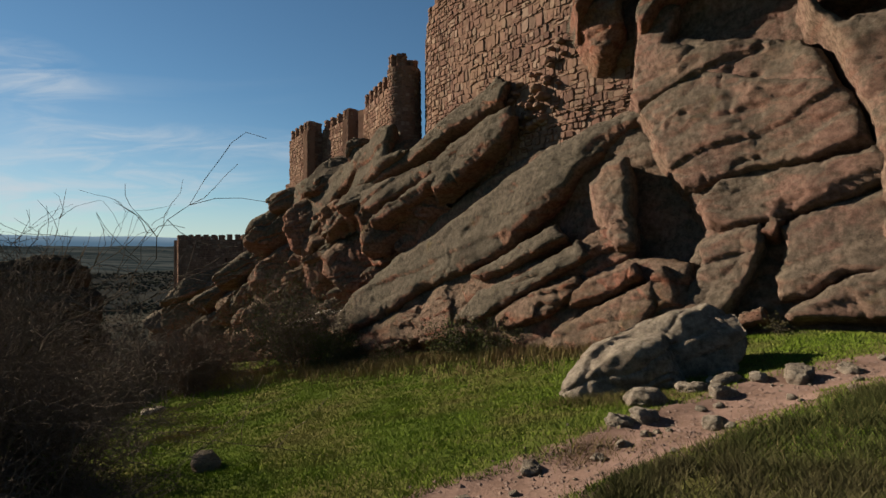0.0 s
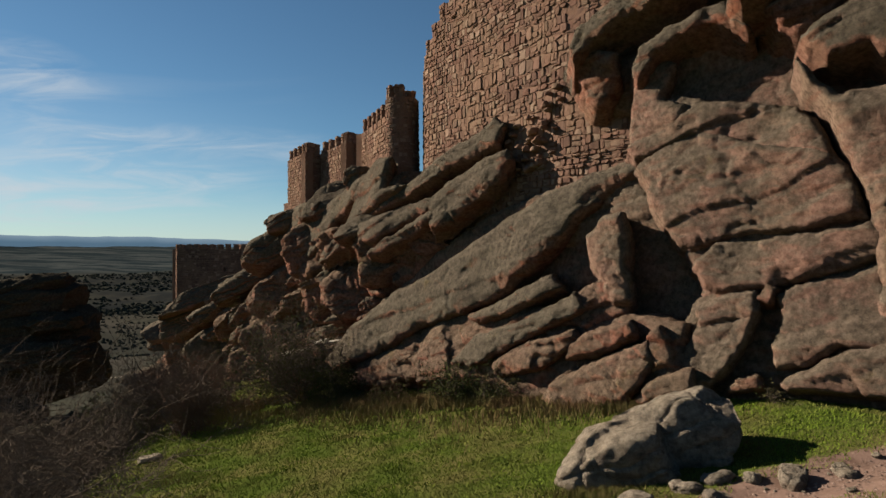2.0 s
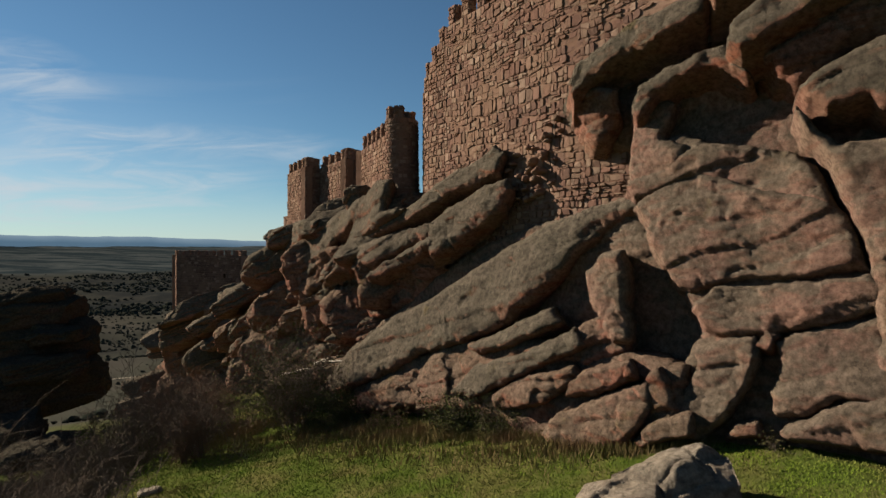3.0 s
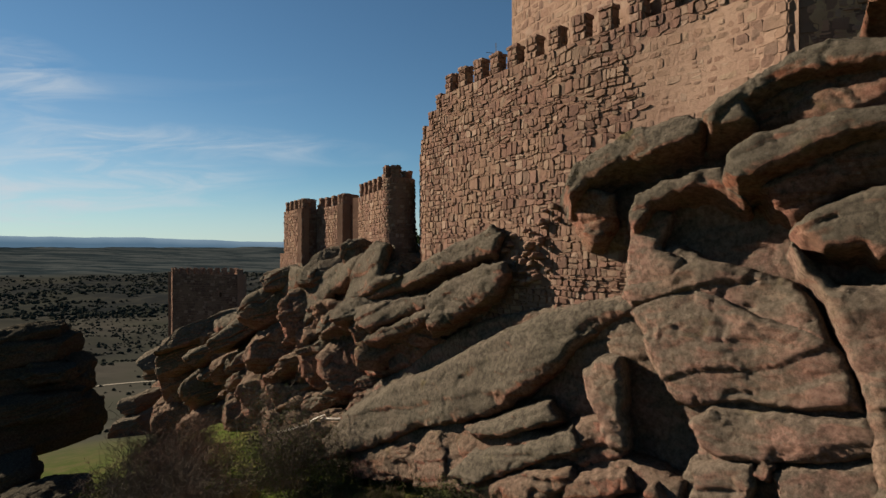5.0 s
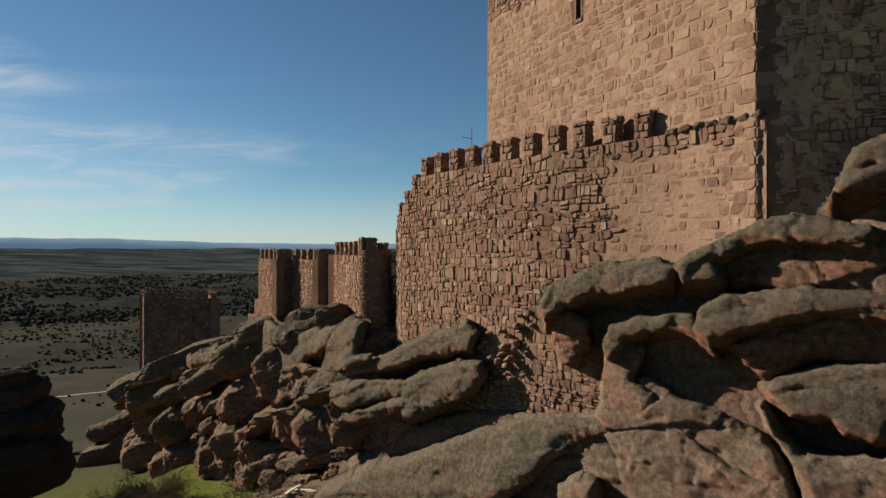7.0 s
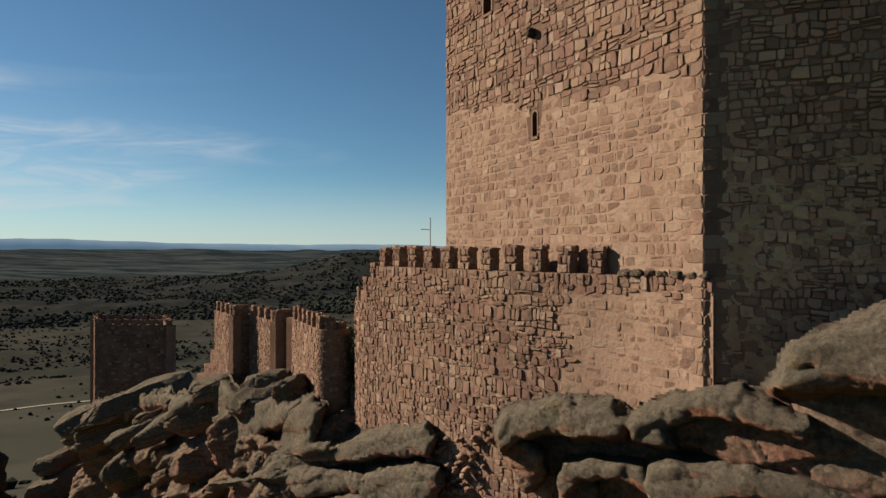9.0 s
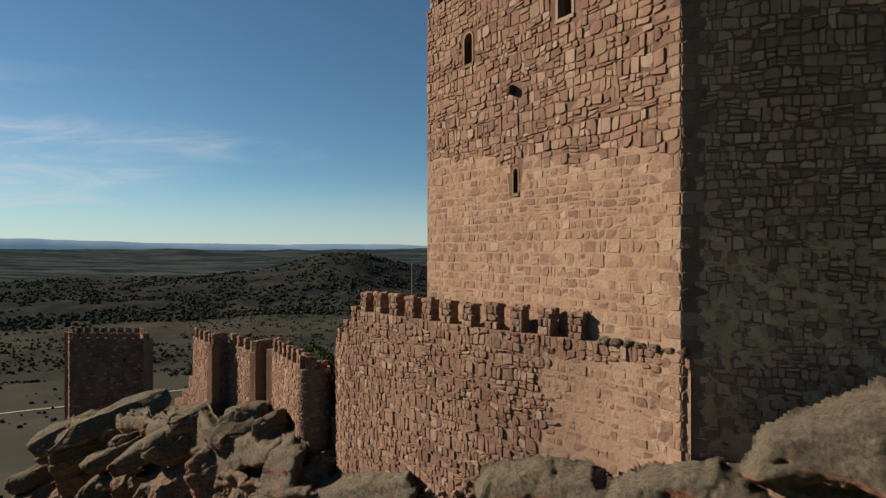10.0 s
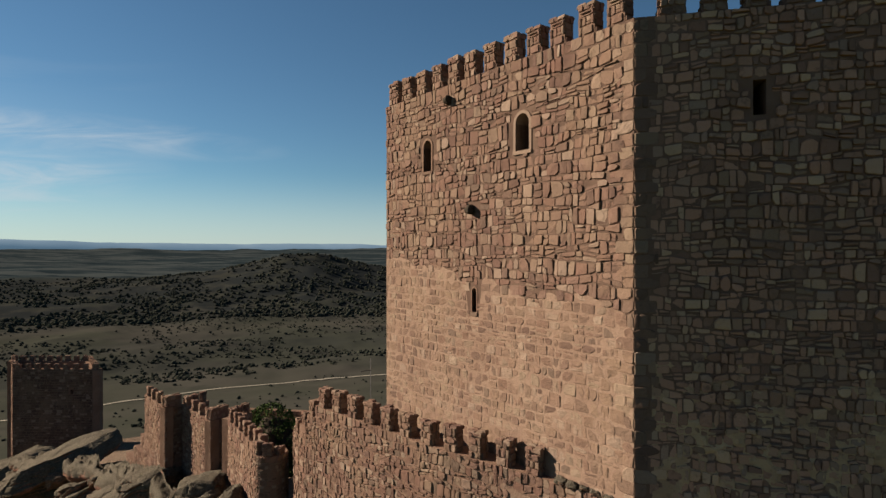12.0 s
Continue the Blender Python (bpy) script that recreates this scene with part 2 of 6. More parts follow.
# darkened copy of the rubble stone for the detached tower's shaded face
STONE_SHADED = masonry_stone("shaded_tower_stone", (0.1080, 0.0706, 0.0518), (0.0864, 0.0562, 0.0418), (0.1224, 0.0864, 0.0634), 0.1)
STONE = masonry_stone("rubble_stone", (0.188, 0.117, 0.088), (0.166, 0.097, 0.072), (0.205, 0.144, 0.104))
STONE_PALE = masonry_stone("dressed_stone", (0.196, 0.128, 0.092), (0.176, 0.110, 0.079), (0.222, 0.160, 0.113))
# lightened copy of the wall stone, brightening the walls that lie in shade
STONE_LIFTED = masonry_stone("shade_lifted_stone", (0.45, 0.26, 0.17), (0.39, 0.22, 0.145), (0.50, 0.34, 0.21), 0.12)
MORTAR = mortar("lime_mortar", (0.166, 0.106, 0.075), (0.135, 0.083, 0.059))
MORTAR_PALE = mortar("pale_mortar", (0.215, 0.146, 0.105), (0.180, 0.118, 0.085))
MORTAR_DEEP = mortar("weathered_open_joint", (0.112, 0.073, 0.053), (0.085, 0.055, 0.041))
MORTAR_OCHRE = mortar("ochre_mortar", (0.40, 0.28, 0.16), (0.28, 0.18, 0.105))


def plain_mat(name, a, b, scale=8.0, rough=0.9, bump=0.02):
    m = Nodes(name, rough)
    m.bump(m.noise(scale * 3, 5, 0.7), 0.5, bump)
    return m.color(m.mix(m.ramp(m.noise(scale, 5), 0.3, 0.7), a, b))


def blade_mat(name, a, b, c):
    m = Nodes(name, 0.75)
    r = m.random()
    col = m.mix(m.ramp(r, 0, 0.7), a, b)
    col = m.mix(m.ramp(m.noise(0.55, 4), 0.45, 0.68, 0, 0.85), col, c)
    return m.color(col)


BARK = plain_mat("twig_bark", (0.060, 0.047, 0.036), (0.102, 0.084, 0.069), 20)
BARK_RED = plain_mat("reddish_twig_bark", (0.084, 0.052, 0.038), (0.119, 0.081, 0.059), 20)
LEAF = blade_mat("shrub_leaf", (0.034, 0.045, 0.017), (0.056, 0.064, 0.022), (0.075, 0.060, 0.030))
IVY = blade_mat("ivy_leaf", (0.026, 0.045, 0.015), (0.045, 0.068, 0.022), (0.056, 0.075, 0.026))
GRASS = blade_mat("meadow_grass", (0.0739, 0.1210, 0.0134), (0.1030, 0.1434, 0.0190), (0.1176, 0.1120, 0.0358))
HEATH = blade_mat("heath_grass", (0.032, 0.040, 0.014), (0.055, 0.058, 0.02), (0.07, 0.06, 0.03))
DRY = blade_mat("dry_grass", (0.144, 0.110, 0.053), (0.091, 0.087, 0.030), (0.122, 0.076, 0.042))
# leaf tones lightened and blued, haze over the plain included in the colour
SCRUB = blade_mat("hazed_scrub_leaf", (0.020, 0.025, 0.019), (0.032, 0.034, 0.025), (0.040, 0.037, 0.031))
PLASTER = plain_mat("pale_plaster", (0.62, 0.58, 0.52), (0.52, 0.48, 0.42), 4)
DARK = plain_mat("dark_timber", (0.03, 0.025, 0.02), (0.05, 0.04, 0.03), 10)
WHITEWOOD = plain_mat("bleached_timber", (0.55, 0.52, 0.46), (0.38, 0.34, 0.28), 6)
# pale blue-grey that stands for sky showing in the window
SKY_STRIP = plain_mat("sky_pale_strip", (0.50, 0.53, 0.55), (0.42, 0.45, 0.47), 5)
METAL = plain_mat("weathered_steel", (0.08, 0.08, 0.08), (0.13, 0.12, 0.11), 10, 0.6)


def ground_mat():
    m = Nodes("ground_turf", 0.95)
    turf = m.mix(m.ramp(m.noise(0.5, 6), 0.38, 0.65), (0.044, 0.063, 0.012), (0.074, 0.070, 0.024))
    turf = m.mix(m.ramp(m.noise(6, 6, 0.7), 0.5, 0.72, 0, 0.6), turf, (0.037, 0.033, 0.016))
    dirt = m.mix(m.ramp(m.noise(1.6, 6), 0.35, 0.65), (0.152, 0.102, 0.081), (0.111, 0.073, 0.056))
    dirt = m.mix(m.ramp(m.noise(18, 4, 0.7), 0.5, 0.7, 0, 0.6), dirt, (0.192, 0.141, 0.115))
    p = m.math("ADD", m.attr("trail"), m.math("MULTIPLY", m.math("SUBTRACT", m.noise(2.2, 6, 0.65), 0.5), 0.9))
    near = m.mix(m.ramp(p, 0.5, 0.72), turf, dirt)
    # winter plain: pasture, ploughed strips, dark scrub; distance haze is in the bluish-grey tones
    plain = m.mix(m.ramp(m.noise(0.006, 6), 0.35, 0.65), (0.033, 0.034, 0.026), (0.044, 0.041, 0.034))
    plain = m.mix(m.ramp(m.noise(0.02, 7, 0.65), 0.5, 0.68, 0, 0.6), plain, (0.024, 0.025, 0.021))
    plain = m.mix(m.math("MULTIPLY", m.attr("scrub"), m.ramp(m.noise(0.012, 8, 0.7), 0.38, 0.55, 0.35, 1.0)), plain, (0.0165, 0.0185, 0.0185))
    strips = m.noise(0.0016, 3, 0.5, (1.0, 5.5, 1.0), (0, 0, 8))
    # far field colours are blued to carry the distance haze
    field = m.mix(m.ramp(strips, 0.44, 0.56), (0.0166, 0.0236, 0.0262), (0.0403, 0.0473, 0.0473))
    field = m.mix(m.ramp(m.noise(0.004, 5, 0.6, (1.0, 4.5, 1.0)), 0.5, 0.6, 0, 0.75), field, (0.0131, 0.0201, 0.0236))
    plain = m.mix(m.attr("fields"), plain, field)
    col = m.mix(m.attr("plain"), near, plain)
    m.bump(m.noise(9, 6, 0.7), 0.6, 0.05)
    return m.color(col)


GROUND = ground_mat()
# distance haze painted in: bluish base colour and a faint blue glow
FARHILL = plain_mat("haze_tinted_hills", (0.075, 0.10, 0.13), (0.10, 0.13, 0.16), 0.003, 1.0, 1.0)
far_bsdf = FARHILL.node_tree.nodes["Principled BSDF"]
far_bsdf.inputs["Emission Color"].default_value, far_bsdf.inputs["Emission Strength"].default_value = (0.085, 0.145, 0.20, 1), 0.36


# ---- building helpers ----
def mesh_of(name, verts, faces, mats, smooth=False, index=None):
    me = bpy.data.meshes.new(name)
    me.from_pydata([tuple(v) for v in verts] if not isinstance(verts, np.ndarray) else verts.tolist(), [], faces)
    for mt in (mats if isinstance(mats, (list, tuple)) else [mats]):
        me.materials.append(mt)
    if index is not None:
        me.polygons.foreach_set("material_index", np.asarray(index, dtype=np.int32))
    if smooth:
        me.polygons.foreach_set("use_smooth", np.ones(len(me.polygons), dtype=bool))
    me.update()
    return me


def thing(name, at, label, category, group="", kind=""):
    ob = new(name)
    ob.location = at
    ob.empty_display_size = 0.3
    return tagged(ob, label, category, group, kind)


def part(name, me, parent, label=""):
    """A mesh in world coordinates as a part of a thing or of another part."""
    ob = new(name, me)
    ob.parent = parent
    root = parent.parent if parent.parent else parent
    ob.matrix_parent_inverse = Matrix.Translation(root.location).inverted() if parent is root else Matrix.Identity(4)
    return tagged(ob, label)


def grid_sphere(n):
    """Points on a cube's surface, n cells an edge, as a closed grid."""
    key, pts, faces = {}, [], []

    def idx(p):
        k = tuple(p)
        if k not in key:
            key[k] = len(pts)
            pts.append(k)
        return key[k]

    for ax in range(3):
        for side in (0, n):
            for i in range(n):
                for j in range(n):
                    q = []
                    for a, b in ((i, j), (i + 1, j), (i + 1, j + 1), (i, j + 1)):
                        p = [0, 0, 0]
                        p[ax], p[(ax + 1) % 3], p[(ax + 2) % 3] = side, a, b
                        q.append(idx(p))
                    faces.append(q if side else q[::-1])
    return np.array(pts, dtype=float) / n * 2 - 1, faces


SPHERES = {}
BED = Vector((-0.33, 0.12, 0.93)).normalized()


def rock_mesh(name, centre, size, yaw, dip, box, kind, seed, mat, n=None, rough=1.0):
    big = max(size)
    n = n or int(min(52, max(18, 14 + big * 5)))
    if n not in SPHERES:
        SPHERES[n] = grid_sphere(n)
    base, faces = SPHERES[n]
    p = np.tan(base * 0.72) / math.tan(0.72)
    nrm = (np.abs(p) ** box).sum(1) ** (1 / box)
    p = p / nrm[:, None]
    # broken faces: flat cuts that take off corners and edges
    rnd = random.Random(seed)
    for _ in range(16):
        c = np.array([rnd.gauss(0, 1), rnd.gauss(0, 1), rnd.gauss(0, 0.8)])
        c /= np.linalg.norm(c)
        reach = (p @ c).max() * rnd.uniform(0.74, 0.97)
        over = np.clip(p @ c - reach, 0, None)
        p = p - 0.93 * over[:, None] * c
    p = p * np.array(size) / 2
    rot = np.array((Matrix.Rotation(radians(yaw), 3, "Z") @ Matrix.Rotation(radians(-dip), 3, "Y")))
    p = p @ rot.T
    q = np.array(faces)
    fn = np.cross(p[q[:, 2]] - p[q[:, 0]], p[q[:, 3]] - p[q[:, 1]])
    normal = np.zeros_like(p)
    for k in range(4):
        np.add.at(normal, q[:, k], fn)
    normal /= np.linalg.norm(normal, axis=1)[:, None] + 1e-9
    normal *= np.sign((normal * p).sum(1).mean())
    w = p + np.array(centre)
    small = min(size)
    mid = sorted(size)[1]
    disp = 0.085 * mid * fbm(w / (0.6 * mid) + seed * 3.1, 3, seed)
    # beds: each layer swells and is cut back at its joints
    bed = w @ np.array(BED)
    warp = (bed + 0.45 * np.sin(bed * 1.9) + 0.35 * np.sin(bed * 0.83 + 1)) / 0.7 + 0.9 * fbm(w * 0.35, 3, 5) + 0.25 * fbm(w * 1.5, 2, 6)
    lay = np.floor(warp)
    f = warp - lay
    swell = np.clip(1 - np.abs(2 * f - 1) ** 9, 0, 1) - 0.85
    each = hash3(lay.astype(np.int64), lay.astype(np.int64) * 3, lay.astype(np.int64) * 0 + 7, 3) - 0.5
    flank = 1 - np.abs(normal @ np.array(BED)) ** 2
    amount = {"bed": 0.20, "lump": 0.16, "face": 0.09, "tafoni": 0.16}.get(kind, 0.1) * min(1.0, small / 2.0)
    disp += amount * flank * (swell + 1.6 * each)
    # joints and broken corners
    s = {"bed": 1.9, "lump": 1.1, "face": 2.2, "tafoni": 1.3}.get(kind, 1.2) * min(1.0, mid / 2.5)
    d1, d2, v = cells(w / s + 0.35 * np.stack([fbm(w, 2, 8), fbm(w + 9, 2, 9), fbm(w + 5, 2, 10)], 1), 11)
    edge = np.clip((d2 - d1) / 0.10, 0, 1)
    depth = {"bed": 0.10, "lump": 0.24, "face": 0.075, "tafoni": 0.2}.get(kind, 0.1) * s
    disp += depth * ((v - 0.5) * 0.9 - 0.55 * (1 - edge) ** 2)
    if kind == "tafoni":
        e1, e2, ev = cells(w / 1.5 + 0.2 * fbm(w * 0.8, 2, 14)[:, None], 21)
        disp -= 0.5 * np.clip(0.55 - e1, 0, 1) * 1.6 - 0.12
    disp += 0.055 * rough * fbm(w * 2.3, 4, 12, 0.62) * min(1.0, small / 1.2)
    w = w + normal * disp[:, None]
    return mesh_of(name, w, faces, mat, True)


# ---- ground ----
FAR_D = (0, 60, 130, 250, 478, 709, 960, 1500, 2000, 2600, 3400, 4200, 4800, 9000)
FAR_Z = (-3, -9, -27, -55, -86, -106, -114, -118, -106, -82, -55, -14, 42, 60)
TRAIL = ((-2.5, 4.6), (-0.3, 6.2), (1.6, 7.2), (3.6, 8.4), (5.6, 9.6), (8.0, 10.1), (13.0, 10.2))


def seg_distance(x, y, line):
    best = np.full(np.shape(x), 1e9)
    for (ax, ay), (bx, by) in zip(line, line[1:]):
        dx, dy = bx - ax, by - ay
        t = np.clip(((x - ax) * dx + (y - ay) * dy) / (dx * dx + dy * dy), 0, 1)
        best = np.minimum(best, np.hypot(x - ax - t * dx, y - ay - t * dy))
    return best


def smooth(x, a, b):
    t = np.clip((x - a) / (b - a), 0, 1)
    return t * t * (3 - 2 * t)


def ground_z(x, y):
    x, y = np.atleast_1d(np.asarray(x, float)), np.atleast_1d(np.asarray(y, float))
    d = np.hypot(x, y)
    p = np.stack([x, y, 0 * x], 1)
    near = 0.32 + 0.17 * np.clip(x, -70, 9) - 0.09 * y
    near = near + 0.10 * fbm(p * 0.35, 3, 31) + 0.035 * fbm(p * 1.6, 3, 32)
    near = near - 0.10 * smooth(0.9 - seg_distance(x, y, TRAIL), 0, 0.6)
    # the meadow's edge drops away to the west
    near = near - 5.0 * smooth(-x - 0.28 * y, 4.5, 17.0)
    far = np.interp(d, FAR_D, FAR_Z) + smooth(d, 120, 900) * (9 * fbm(p * 0.006, 4, 33) + 2 * fbm(p * 0.03, 3, 34))
    far = far + 10 * smooth(d, 1500, 2500) * fbm(p * 0.0016, 4, 35)
    # a low round hill on the plain
    hx, hy = x + 45, y - 2050
    hill = np.exp(-(hx / 190) ** 2 - (hy / 330) ** 2) * 42 + np.exp(-((hx - 60) / 560) ** 2 - (hy / 380) ** 2) * 70
    far = far + hill * (1 + 0.12 * fbm(p * 0.01, 4, 36))
    k = smooth(d, 45, 120)
    return near * (1 - k) + far * k


def build_ground():
    az = np.concatenate([np.arange(-48, 44, 0.36), np.arange(44, 312, 3.0)])
    r = np.concatenate([[0.0], 1.2 * 1.0155 ** np.arange(0, 542)])
    a = np.radians(az)
    X = (r[:, None] * np.sin(a)[None, :]).ravel()
    Y = (r[:, None] * np.cos(a)[None, :]).ravel()
    Z = ground_z(X, Y)
    n = len(az)
    i, j = np.meshgrid(np.arange(len(r) - 1), np.arange(n), indexing="ij")
    jn = (j + 1) % n
    q = np.stack([i * n + j, (i + 1) * n + j, (i + 1) * n + jn, i * n + jn], -1).reshape(-1, 4)
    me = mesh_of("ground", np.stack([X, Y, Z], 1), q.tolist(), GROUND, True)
    d = np.hypot(X, Y)
    p = np.stack([X, Y, 0 * X], 1)
    ring = smooth(d, 1150, 1350) * (1 - smooth(d, 2350, 2600)) + 0.5 * smooth(d, 560, 700) * (1 - smooth(d, 900, 1150))
    hill = np.exp(-((X + 20) / 480) ** 2 - ((Y - 2050) / 500) ** 2)
    values = {"trail": smooth(1.25 - seg_distance(X, Y, TRAIL), -0.5, 0.9),
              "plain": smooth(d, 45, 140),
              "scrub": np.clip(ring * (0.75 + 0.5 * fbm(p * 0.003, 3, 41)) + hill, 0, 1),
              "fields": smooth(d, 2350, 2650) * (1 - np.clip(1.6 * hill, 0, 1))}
    for key, val in values.items():
        me.attributes.new(key, "FLOAT", "POINT").data.foreach_set("value", val.astype(np.float32))
    return tagged(new("ground", me), "grassy slope with a dirt trail falling to a wide winter plain", "ground", kind="structure")


build_ground()


def build_far_range():
    """The line of low wooded mountains at the horizon."""
    a = np.radians(np.arange(-60, 60, 0.25))
    prof = 62 + 16 * fbm(np.stack([a * 7, a * 0, a * 0], 1), 4, 51) + 34 * smooth(-np.degrees(a), 12, 34) - 12 * smooth(np.degrees(a), -14, 10)
    V, Fc = [], []
    n = len(a)
    for dist, h in ((4450, -0.0), (4560, 0.55), (4680, 1.0), (4850, 0.7)):
        wob = 1 + 0.05 * fbm(np.stack([a * 30, a * 0 + h, a * 0], 1), 4, 52)
        z = -40 + (prof * wob + 40) * h if h else np.full(n, -60.0)
        V.append(np.stack([dist * np.sin(a), dist * np.cos(a), z], 1))
    V = np.concatenate(V)
    for k in range(3):
        for i in range(n - 1):
            Fc.append((k * n + i, k * n + i + 1, (k + 1) * n + i + 1, (k + 1) * n + i))
    return tagged(new("backdrop", mesh_of("backdrop", V, Fc, FARHILL, True)), "low wooded mountains tinted blue-grey for haze along the horizon", "mountains", kind="structure")


build_far_range()


def build_road():
    rows = []
    for k in range(160):
        a = radians(-44 + k * 0.36)
        d = 484 + 10 * math.sin(a * 6 + 1) + 0.9 * (k - 60) * (k > 60)
        rows.append((d * math.sin(a), d * math.cos(a)))
    V, Fc = [], []
    for k, (x, y) in enumerate(rows):
        u = Vector((x, y)).normalized() * 1.7
        for s in (-1, 1):
            V.append((x + s * u.x, y + s * u.y, max(ground_z(x + s * u.x, y + s * u.y)[0], ground_z(x, y)[0]) + 0.5))
        if k:
            Fc.append((2 * k - 2, 2 * k - 1, 2 * k + 1, 2 * k))
    m = plain_mat("pale_track_gravel", (0.26, 0.235, 0.19), (0.21, 0.185, 0.15), 0.3)
    return tagged(new("road", mesh_of("road", V, Fc, m)), "pale gravel track crossing the plain", "road", kind="structure")


build_road()

# ---- cliff ----
FACE = ((30, -1), (18, 8), (13.5, 13.5), (10.5, 17.0), (7.6, 19.6), (5.4, 22.3), (2.6, 27), (-1.6, 33.4), (-5.0, 40), (-8.6, 46),
        (-15.4, 57), (-21.4, 67), (-28.5, 78), (-36, 89), (-47, 106), (-60, 120))
TOPZ = (15, 15, 14.6, 13.6, 12, 10.5, 7.4, 7.0, 7.0, 6.2, 3.8, 1.4, -2.2, -5.5, -9.5, -19)


def build_core():
    pts = np.array(FACE, float)
    s = np.concatenate([[0], np.cumsum(np.hypot(*np.diff(pts, axis=0).T))])
    n = 300
    u = np.linspace(0, s[-1], n)
    x, y, top = np.interp(u, s, pts[:, 0]), np.interp(u, s, pts[:, 1]), np.interp(u, s, TOPZ)
    tx, ty = np.gradient(x), np.gradient(y)
    ln = np.hypot(tx, ty)
    nx, ny = ty / ln, -tx / ln
    g = ground_z(x, y) - 3
    rows = []
    for k in range(46):
        f = k / 45
        back = 1.2 + 0.8 * f ** 2
        zz = g + (top - g) * f
        back = back + 3.2 * np.exp(-((x - 10.0) / 2.6) ** 2 - ((y - 17.5) / 4.0) ** 2 - ((zz - 10.6) / 1.7) ** 2)
        rows.append(np.stack([x + nx * back, y + ny * back, zz], 1))
    for back, drop in ((4, -0.1), (8, -0.2), (14, 0.0), (22, -1.0), (30, -6), (38, -16), (48, -30)):
        rows.append(np.stack([x + nx * back, y + ny * back, np.maximum(top + drop, g - 4)], 1))
    V = np.concatenate(rows)
    face = np.repeat(np.array([1.0] * 46 + [0.5] + [0.25] * 6), n)
    bed = V @ np.array(BED) / 0.8 + fbm(V * 0.3, 3, 61)
    f = bed - np.floor(bed)
    d = 0.9 * fbm(V * 0.22, 4, 62) + 0.3 * (np.sqrt(np.clip(1 - (2 * f - 1) ** 4, 0, 1)) - 0.7) + 0.25 * fbm(V * 1.1, 3, 63)
    V[:, 0] -= np.tile(nx, len(rows)) * d * face
    V[:, 1] -= np.tile(ny, len(rows)) * d * face
    V[:, 2] += 0.3 * d * (1 - face)
    Fc = []
    for k in range(len(rows) - 1):
        for i in range(n - 1):
            Fc.append((k * n + i, (k + 1) * n + i, (k + 1) * n + i + 1, k * n + i + 1))
    return mesh_of("bedrock", V, Fc, ROCK, True)


cliff = thing("sandstone_cliff", (4, 24, -1), "tall layered red sandstone cliff with grey crust under the castle", "cliff")
part("bedrock", build_core(), cliff)
ROCK_SEED = [100]


def rock(name, centre, size, yaw, dip, box, kind):
    ROCK_SEED[0] += 1
    mat = {"bed": ROCK_GREY, "face": ROCK_FACE}.get(kind, ROCK)
    return part(name, rock_mesh(name, centre, size, yaw, dip, box, kind, ROCK_SEED[0], mat), cliff)


SKIN = ((16, 8), (13, 11), (9.6, 14.9), (8.0, 16.9), (6.2, 19.2), (4.6, 21.4), (2.2, 25.0), (0, 28.2), (-3, 32), (-6, 37.2), (-9, 42.5),
        (-15, 55), (-22, 67), (-30, 80), (-38, 90), (-47, 103), (-56, 115))
TO_BEDS = np.array(Vector(BED).rotation_difference(Vector((0, 0, 1))).to_matrix()).T
SKIN_P = np.array(SKIN, float)
SKIN_S = np.concatenate([[0], np.cumsum(np.hypot(*np.diff(SKIN_P, axis=0).T))])


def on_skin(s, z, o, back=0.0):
    """World points of the cliff's skin: metres along it, height, how far proud, and how far run back along the camera's
    line of sight.
    """
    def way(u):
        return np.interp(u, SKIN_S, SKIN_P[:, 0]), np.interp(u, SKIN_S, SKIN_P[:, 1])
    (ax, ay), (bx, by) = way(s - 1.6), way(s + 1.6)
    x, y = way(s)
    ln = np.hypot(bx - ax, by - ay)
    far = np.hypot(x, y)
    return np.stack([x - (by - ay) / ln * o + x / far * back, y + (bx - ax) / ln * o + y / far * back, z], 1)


def inside_distance(s, z, outline):
    """Signed distance to an outline, positive inside."""
    best = np.full(len(s), 1e9)
    inside = np.zeros(len(s), bool)
    for (ax, ay), (bx, by) in zip(outline, outline[1:] + outline[:1]):
        dx, dy = bx - ax, by - ay
        t = np.clip(((s - ax) * dx + (z - ay) * dy) / (dx * dx + dy * dy + 1e-9), 0, 1)
        best = np.minimum(best, np.hypot(s - ax - t * dx, z - ay - t * dy))
        cross = (ay > z) != (by > z)
        inside ^= cross & (s < ax + (z - ay) * dx / (dy if abs(dy) > 1e-9 else 1e-9))
    return np.where(inside, best, -best)


